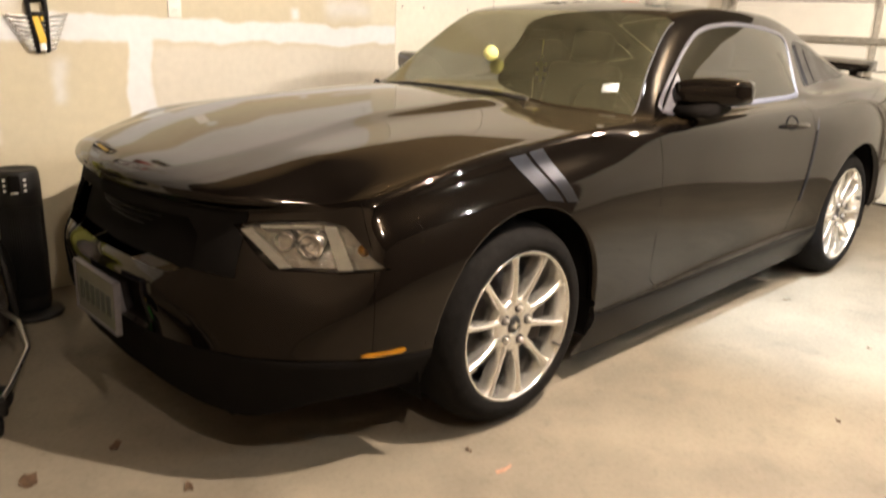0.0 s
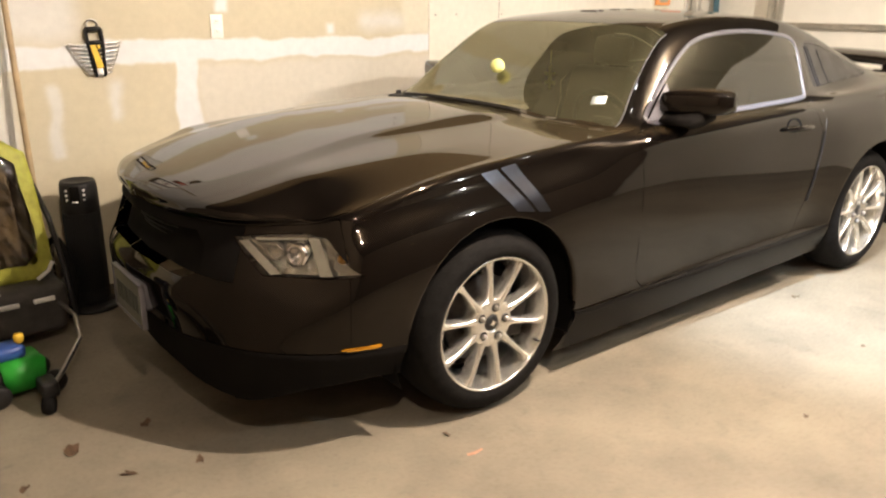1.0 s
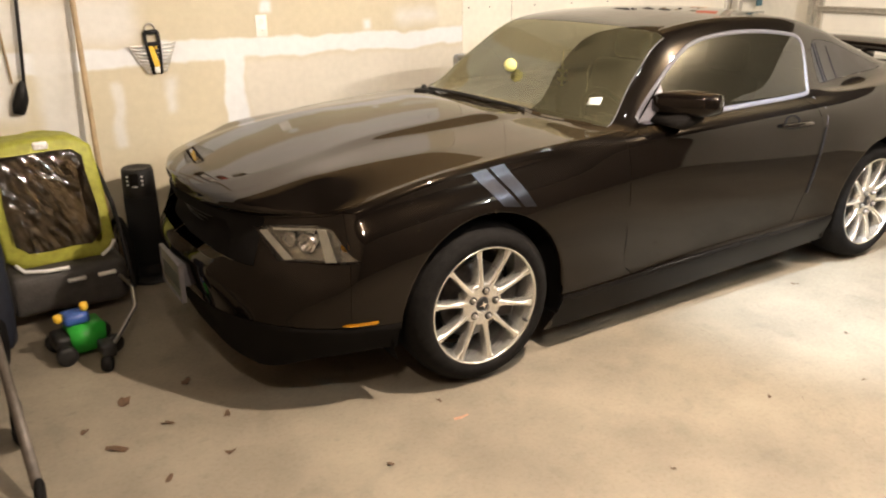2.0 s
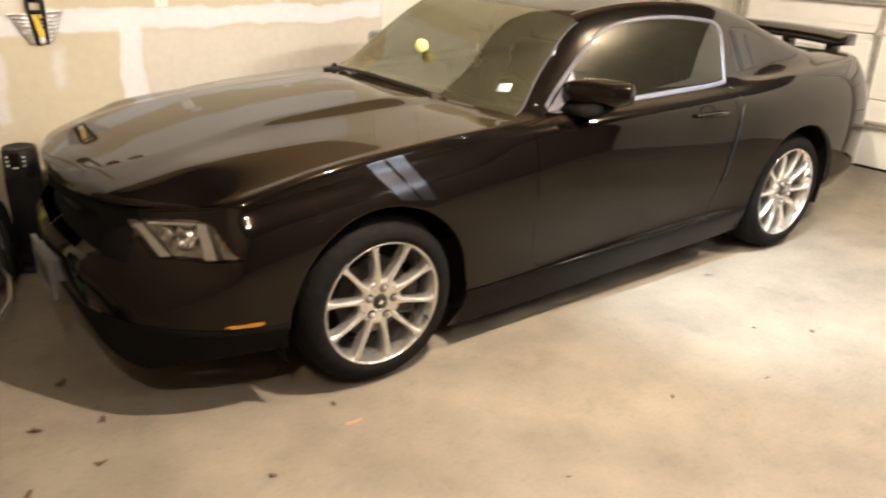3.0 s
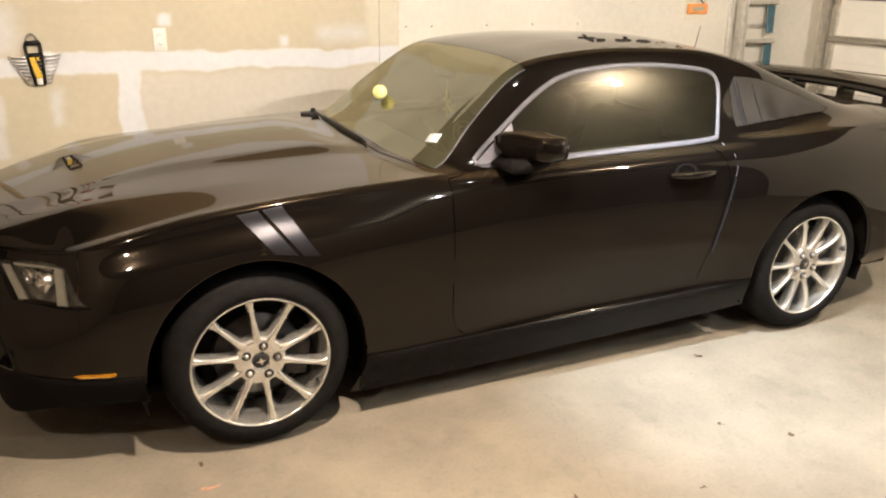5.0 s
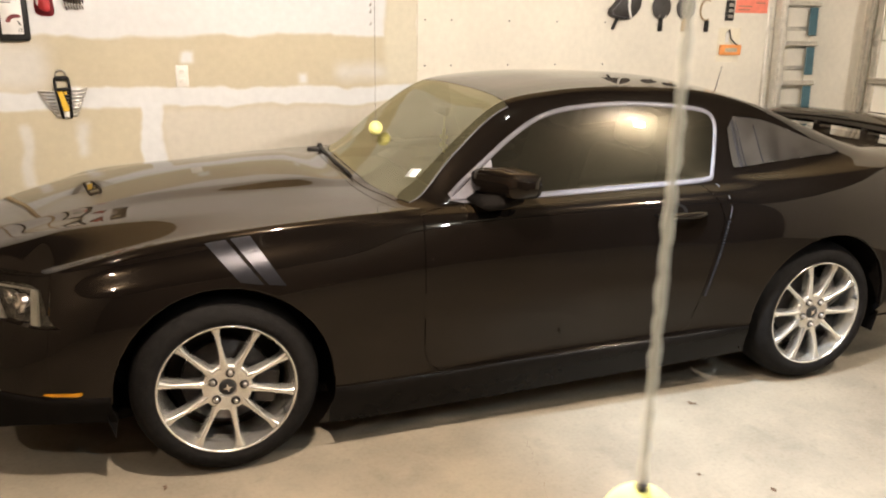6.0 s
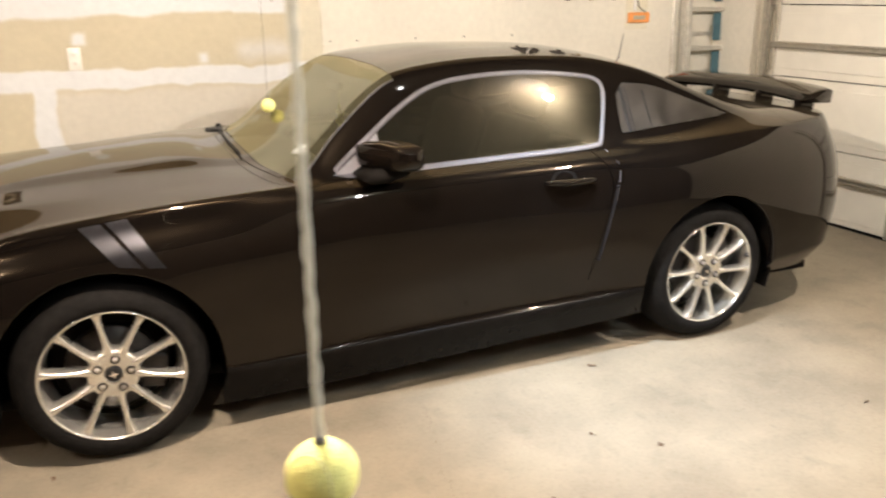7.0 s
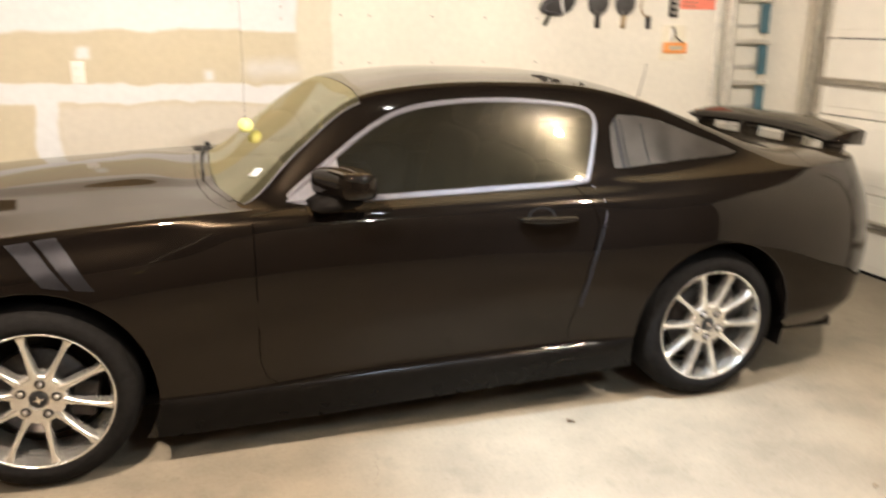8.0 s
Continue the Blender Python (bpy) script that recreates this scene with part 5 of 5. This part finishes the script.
part("case_piping", bm, PAPER, t, "pale piping")
bm = bmesh.new()
tube(bm, [(-.02, -.061, .215), (-.075, -.061, .125), (-.122, -.061, .065), (-.118, -.061, .045), (-.09, -.061, .034), (.03, -.061, .028)], .004, 6)
part("case_seam", bm, GREYSEAL, t, "pale seam")
bm = bmesh.new()
tube(bm, [(-.055, -.03, .02), (-.082, -.03, -.06)], .012, 10)
part("case_grip", bm, BLACK, t)
t = thing("ring_hook", 3.885, FACE - .006, 1.60, "brass ring hanging on a dark handle", "hook")
bm = bmesh.new()
tube(bm, [(.055 * math.cos(radians(a)), -.02, .16 + .075 * math.sin(radians(a))) for a in range(60, 301, 15)], .006, 8)
part("ring", bm, WOOD, t)
part("grip", boxed(-.002, .03, -.03, -.008, .0, .085, .006), BLACK, t)
t = thing("bit_holder", 4.115, FACE - .006, 1.685, "small black bit holder on a clear shelf", "bit holder")
part("holder_body", boxed(-.032, .032, -.03, 0, .0, .15, .005), BLACK, t)
for k in range(3):
    part("holder_slot", boxed(-.024, .024, -.033, -.028, .02 + .042 * k, .045 + .042 * k, .003), STEEL, t)
t = thing("hanging_pack", 4.158, FACE - .006, 1.42, "orange carded pack hanging in a clear bag", "pack")
part("pack_card", boxed(-.105, .105, -.028, -.006, .005, .085, .011, 3), ORANGE, t, "orange rolled card")
part("pack_sleeve", boxed(-.06, .055, -.032, -.027, .03, .06, .003), BEIGE, t)
part("pack_tag", boxed(-.05, -.02, -.012, -.006, .10, .185, .004), PAPER, t, "white tag")
bm = bmesh.new()
bm.faces.new([bm.verts.new(q) for q in ((-.125, -.003, -.045), (.10, -.003, -.045), (.095, -.004, .21), (-.12, -.004, .21))])
part("pack_bag", bm, CLEARBAG, t, "clear bag", smooth=False).visible_shadow = False
bm = bmesh.new()
tube(bm, [(-.03, -.02, .20), (-.01, -.025, .13), (.03, -.025, .10), (.06, -.02, .085)], .005, 8)
part("pack_tool", bm, BLACK, t)
t = thing("wall_notice", 4.34, FACE - .006, 1.745, "coral red printed notice sheet on the wall", "notice")
part("sheet", boxed(-.16, .16, -.003, 0, 0, .20, .001, 1), CORAL, t, smooth=False)
for k, (a, b) in enumerate(((-.14, -.02), (-.14, .0), (.04, .13), (-.14, -.05), (.05, .14), (-.13, .02))):
    part("print_bar", boxed(a, b, -.0042, -.0028, .02 + .026 * k, .028 + .026 * k), REDMARK, t)
for z in (1.625, 1.70, 1.745):
    t = thing("wall_hook", 1.222, FACE, z, "small dark screw hook in the wall", "hook", group="small hooks")
    bm = bmesh.new()
    tube(bm, [(0, 0, 0), (0, -.02, 0), (0, -.028, .008), (0, -.024, .016)], .004, 6)
    part("hook_wire", bm, STEEL, t)

for u in SCREW_U:
    for z in (1.365, 1.66):
        t = thing("wall_screw", u, V1 - .006, z, "small dark screw head in the wall panel", "screw", group="panel screws")
        part("screw_head", lathe(bmesh.new(), [(0, -.0025), (.004, -.0022), (.0055, -.0005), (.0055, 0)], 10), IRON, t)

# ---- hanging tennis balls ----
def hanging_ball(at, thick, label):
    b = empty("tennis_ball", Matrix.Translation(at), label, "ball", "hanging balls")
    bm = bmesh.new()
    bmesh.ops.create_icosphere(bm, subdivisions=4, radius=.0335)
    part("felt_ball", bm, BALL, b, "yellow-green felt")
    bm = bmesh.new()
    pts = []
    for k in range(96):
        q = radians(360 * k / 96)
        p = Vector((math.cos(q) * .75 + math.cos(3 * q) * .25, math.sin(q) * .75 - math.sin(3 * q) * .25, .85 * math.sin(2 * q)))
        pts.append(p.normalized() * .0334)
    tube(bm, pts, .0009, 5, True)
    part("seam", bm, SEAM, b)
    bm = bmesh.new()
    n = 140
    top = H - at[2]
    tube(bm, [(.0006 * math.sin(k * 2.1), .0006 * math.cos(k * 2.1), .034 + (top - .034) * k / n) for k in range(n + 1)], [thick * (1 + .22 * math.sin(k * 1.7) * math.sin(k * .63)) for k in range(n + 1)], 8)
    part("cord", bm, CORD if thick > .003 else THREAD, b, "grey-green twisted cord" if thick > .003 else "thin dark cord")
    bm = bmesh.new()
    bmesh.ops.create_icosphere(bm, subdivisions=2, radius=.0062, matrix=Matrix.Translation((0, 0, .036)))
    part("knot", bm, GREYSEAL, b)


hanging_ball((.806, .057, 1.164), .0009, "yellow-green tennis ball on a thin cord in front of the windscreen")
hanging_ball((.248, -3.119, 1.252), .0042, "yellow-green tennis ball on a thick cord in the empty bay")

# ---- child trailer, toy and scooter by the wall ----
def sheet(bm, pts_a, pts_b):
    A = [bm.verts.new(p) for p in pts_a]
    B = [bm.verts.new(p) for p in pts_b]
    for k in range(len(A) - 1):
        bm.faces.new((A[k], A[k + 1], B[k + 1], B[k]))
    return bm


tr = empty("child_trailer", pose(-1.365, .78, 0, 0, 0, 4), "lime green and grey child bicycle trailer with a clear window", "bicycle trailer")
# front face leans back: local x across, y depth, z up
def lean(x, z, d=0.0):
    return (x, .16 * (z - .3) + d, z)


bm = bmesh.new()
rim = [(-.25, .83), (-.19, .875), (0, .885), (.15, .875), (.215, .83), (.245, .5), (.25, .34), (.19, .285), (-.19, .285), (-.25, .34), (-.262, .6)]
inner = [(-.215, .80), (-.185, .825), (0, .83), (.13, .825), (.165, .79), (.195, .52), (.190, .40), (.145, .355), (-.145, .355), (-.195, .40), (-.215, .6)]
n = len(rim)
A = [bm.verts.new(lean(*p, -.0)) for p in rim]
B = [bm.verts.new(lean(*p, -.012)) for p in inner]
C = [bm.verts.new(lean(p[0] * 1.0, p[1], .22)) for p in rim]
for k in range(n):
    bm.faces.new((A[k], A[(k + 1) % n], B[(k + 1) % n], B[k]))
    bm.faces.new((A[k], C[k], C[(k + 1) % n], A[(k + 1) % n]))
bmesh.ops.recalc_face_normals(bm, faces=bm.faces)
bmesh.ops.subdivide_edges(bm, edges=bm.edges[:], cuts=2, use_grid_fill=True)
for v in bm.verts:
    v.co += Vector((noise.noise(v.co * 9), noise.noise(v.co * 9 + Vector((5, 0, 0))), noise.noise(v.co * 9 + Vector((0, 7, 0))))) * .012
part("canopy", bm, LIME, tr, "lime green nylon canopy")
bm = bmesh.new()
nx, nz = 56, 40
g = [[None] * (nz + 1) for _ in range(nx + 1)]
for i in range(nx + 1):
    for k in range(nz + 1):
        x, z = -.212 + .402 * i / nx - .03 * k / nz * i / nx, .355 + .475 * k / nz
        a, b = x * .82 + z * .57, z * .82 - x * .57
        w = noise.noise(Vector((a * 9, b * 3, 3))) * .020 + noise.noise(Vector((a * 60, b * 14, 9))) * .0125
        g[i][k] = bm.verts.new(lean(x, z, -.006 + w))
for i in range(nx):
    for k in range(nz):
        bm.faces.new((g[i][k], g[i + 1][k], g[i + 1][k + 1], g[i][k + 1]))
part("window", bm, FILM, tr, "creased clear vinyl window")
part("seat_shell", boxed(-.22, .22, .12, .36, .25, .80, .05), TANCLOTH, tr, "brown cloth inner seat")
bm = bmesh.new()
box(bm, -.27, .27, -.10, .40, .07, .29, .05, 3)
bmesh.ops.subdivide_edges(bm, edges=bm.edges[:], cuts=2, use_grid_fill=True)
for v in bm.verts:
    v.co += Vector((0, noise.noise(v.co * 8) * .02, noise.noise(v.co * 7) * .015))
part("lower_bag", bm, GREYCLOTH, tr, "grey nylon lower body")
for x in (-.02, .12):
    part("badge", boxed(x, x + .085, -.118, -.10, .215, .235, .004), PAPER, tr, "pale badge")
bm = bmesh.new()
tube(bm, [(-.22, -.03, .325), (-.19, -.07, .298), (-.1, -.095, .29), (.0, -.10, .288)], .010, 8)
part("reflective_tape", bm, PAPER, tr, "silver reflective strip")
bm = bmesh.new()
tube(bm, [(.165, -.045, .30), (.215, -.03, .325), (.24, -.02, .36)], .009, 8)
part("reflective_tape", bm, PAPER, tr, "silver reflective strip")
part("canopy_clip", boxed(-.04, .03, .07, .10, .835, .875, .012), PAPER, tr, "white plastic clip")
for x in (-.28, .28):
    bm = bmesh.new()
    tube(bm, [(x * .9, .22, .70), (x, .10, .52), (x, -.04, .32), (x * .96, -.16, .14)], .012, 10)
    part("frame_tube", bm, BLACK, tr)
for x in (-.33, .33):
    w = new("wheel")
    w.parent = tr
    w.matrix_basis = pose(x, .22, .20, 0, 0, 90)
    bm = bmesh.new()
    tube(bm, [(.18 * math.cos(radians(a)), 0, .18 * math.sin(radians(a))) for a in range(0, 360, 12)], .019, 8, True)
    part("tyre", bm, RUBBER, w)
    bm = bmesh.new()
    for a in range(0, 360, 30):
        tube(bm, [(0, 0, 0), (.165 * math.cos(radians(a)), 0, .165 * math.sin(radians(a)))], .0018, 4)
    tube(bm, [(.163 * math.cos(radians(a)), 0, .163 * math.sin(radians(a))) for a in range(0, 360, 15)], .007, 6, True)
    part("spokes", bm, STEEL, w)
bm = bmesh.new()
tube(bm, [(.22, -.05, .20), (.23, -.28, .19), (.19, -.46, .16), (.07, -.62, .11), (.0, -.69, .08)], .009, 10)
part("hitch_arm", bm, STEEL, tr)
bm = bmesh.new()
lathe(bm, [(.0, -.02), (.03, -.02), (.036, -.01), (.036, .01), (.03, .02), (0, .02)], 20)
part("caster", bm, RUBBER, tr, loc=pose(-.015, -.715, .037, 0, 0, 60))
bm = bmesh.new()
box(bm, -.03, .03, -.72, -.62, .06, .12, .01)
part("caster_fork", bm, BLACK, tr)

toy = empty("toy_mower", pose(-1.385, .325, 0, 0, 0, 8), "green and blue plastic toy mower with yellow knobs", "toy")
bm = bmesh.new()
prism(bm, [(-.055, .035), (.075, .035), (.085, .15), (-.06, .155), (-.07, .10)], -.09, .06)
bmesh.ops.bevel(bm, geom=bm.edges[:], offset=.007, segments=2, affect="EDGES")
part("toy_bin", bm, GREEN, toy, "bright green bin")
part("toy_engine", boxed(-.075, .035, -.05, .05, .15, .205, .018), BLUE, toy, "blue engine cover")
part("toy_deck", boxed(-.13, -.05, -.07, .07, .04, .12, .02), BLACK, toy)
for x, y in ((-.095, -.02), (.02, -.02)):
    bm = bmesh.new()
    lathe(bm, [(.0, .03), (.016, .028), (.02, .015), (.018, .0), (.008, -.01)], 14, "z")
    part("toy_knob", bm, YELLOW, toy, "yellow knob", loc=Matrix.Translation((x, y, .215 if x > 0 else .185)))
for x, y in ((-.10, -.10), (.10, -.10), (-.10, .08), (.10, .08)):
    part("toy_wheel", lathe(bmesh.new(), [(0, -.018), (.035, -.018), (.045, -.01), (.045, .01), (.035, .018), (0, .018)], 20), BLACK, toy, loc=Matrix.Translation((x, y, .045)))

sc = empty("kick_scooter", pose(-1.72, -.12, 0, 0, 0, 0), "dark folding kick scooter with small black wheels", "scooter")
bm = bmesh.new()
tube(bm, [(-.07, .62, .70), (-.01, .15, .41), (.008, -.15, .25), (.03, -.64, .06)], .019, 12, squash=1.0)
part("stem", bm, STEM, sc, "grey scooter stem")
part("deck", boxed(-.16, -.06, -.3, .40, .07, .10, .012), BLACK, sc)
for x, y, r in ((.032, -.66, .05), (.012, -.22, .095), (-.13, -.26, .095), (.02, .48, .11)):
    part("wheel", lathe(bmesh.new(), [(0, -.014), (r * .66, -.014), (r * .9, -.010), (r, 0), (r * .9, .010), (r * .66, .014), (0, .014)], 28), RUBBER, sc, loc=pose(x, y, r, 0, 0, 80))
bm = bmesh.new()
tube(bm, [(-.24, .60, .72), (-.07, .62, .70), (.05, .66, .72)], .014, 10)
part("handlebar", bm, BLACK, sc)
bg = empty("folded_bag", pose(-1.74, .62, 0), "dark blue folded nylon bag standing on the floor", "bag")
bm = bmesh.new()
box(bm, -.11, .11, -.16, .16, .0, .70, .06, 3)
bmesh.ops.subdivide_edges(bm, edges=bm.edges[:], cuts=2, use_grid_fill=True)
for v in bm.verts:
    v.co += Vector((noise.noise(v.co * 6), noise.noise(v.co * 6 + Vector((3, 0, 0))), 0)) * .025
part("bag_body", bm, NAVY, bg)

# ---- litter and marks on the floor ----
rng = random.Random(4)
for x, y, r in ((-1.076, -.22, .035), (-1.33, -.25, .04), (-1.22, -.50, .03), (-1.0, -.56, .03), (-1.42, -.58, .035), (-1.07, -.82, .03), (-1.30, -.86, .025), (-.62, -1.2, .014), (-.25, -.93, .014), (.9, -1.62, .012), (1.7, -1.45, .013), (2.029, -.941, .02), (1.35, -1.75, .014), (1.9, -1.62, .014), (-1.5, -.4, .03), (2.9, -1.7, .012), (.2, -1.75, .012)):
    lf = empty("dry_leaf", pose(x, y, .001, 0, 0, rng.uniform(0, 360)), "small curled brown dead leaf on the concrete", "leaf", "litter")
    bm = bmesh.new()
    k = 9
    c = bm.verts.new((0, 0, .004))
    ring = []
    for q in range(k):
        a = 2 * math.pi * q / k
        rr = r * rng.uniform(.3, 1.1)
        ring.append(bm.verts.new((rr * 1.3 * math.cos(a), rr * .7 * math.sin(a), rng.uniform(0.0005, .010))))
    for q in range(k):
        bm.faces.new((c, ring[q], ring[(q + 1) % k]))
    part("leaf_blade", bm, LEAF, lf)
mk = empty("red_mark", pose(-.237, -1.07, .0), "faint red chalk mark on the concrete", "mark")
bm = bmesh.new()
prism(bm, [(-.035, -.006), (-.01, -.012), (.03, -.005), (.036, .004), (.0, .003), (-.03, .008)], .0004, .0012, "xy")
part("mark_film", bm, REDMARK, mk, smooth=False)


def crack(points, w):
    bm = bmesh.new()
    rows = []
    for k, p in enumerate(points):
        q = w * rng.uniform(.4, 1.2)
        rows.append([bm.verts.new((p[0], p[1] - q, .0008)), bm.verts.new((p[0], p[1] + q, .0008))])
    for A, B in zip(rows, rows[1:]):
        bm.faces.new((A[0], B[0], B[1], A[1]))
    ck = empty("floor_crack", Matrix.Identity(4), "thin dark crack in the concrete", "crack")
    part("crack_line", bm, CRACK, ck, smooth=False)


def wander(a, b, n, amp):
    return [(a[0] + (b[0] - a[0]) * k / n + rng.uniform(-amp, amp), a[1] + (b[1] - a[1]) * k / n + rng.uniform(-amp, amp)) for k in range(n + 1)]


crack(wander((1.18, -.95), (1.0, -1.75), 26, .012), .002)
crack(wander((1.0, -1.75), (.75, -2.6), 24, .012), .0018)

# ---- ceiling lamps ----
def glow(name, strength, colour):
    m = bpy.data.materials.new(name)
    m.use_nodes = True
    b = m.node_tree.nodes["Principled BSDF"]
    b.inputs["Base Color"].default_value = (0.8, 0.8, 0.8, 1)
    b.inputs["Emission Color"].default_value = (*colour, 1)
    b.inputs["Emission Strength"].default_value = strength
    return m


# the lamp by the head wall is built like the rest, as added fill
for nm, at in LAMPS.items():
    watts, colour, size = GLOW[nm]
    lp = empty("ceiling_lamp", Matrix.Translation((at[0], at[1], 0)), "ceiling lamp holder with a lit bare bulb", "ceiling lamp", "ceiling lamps")
    part("lamp_base", lathe(bmesh.new(), [(0, H), (.05, H), (.05, H - .012), (.012, H - .02), (.008, at[2] + size[2] * .8), (0, at[2] + size[2] * .8)], 28, "z"), WHITE_P, lp)
    bm = bmesh.new()
    bmesh.ops.create_icosphere(bm, subdivisions=3, radius=1.0)
    bmesh.ops.scale(bm, vec=size, verts=bm.verts)
    part("bulb", bm, glow("lit_" + nm, watts, colour), lp, "glowing bulb", loc=Matrix.Translation((0, 0, at[2])))
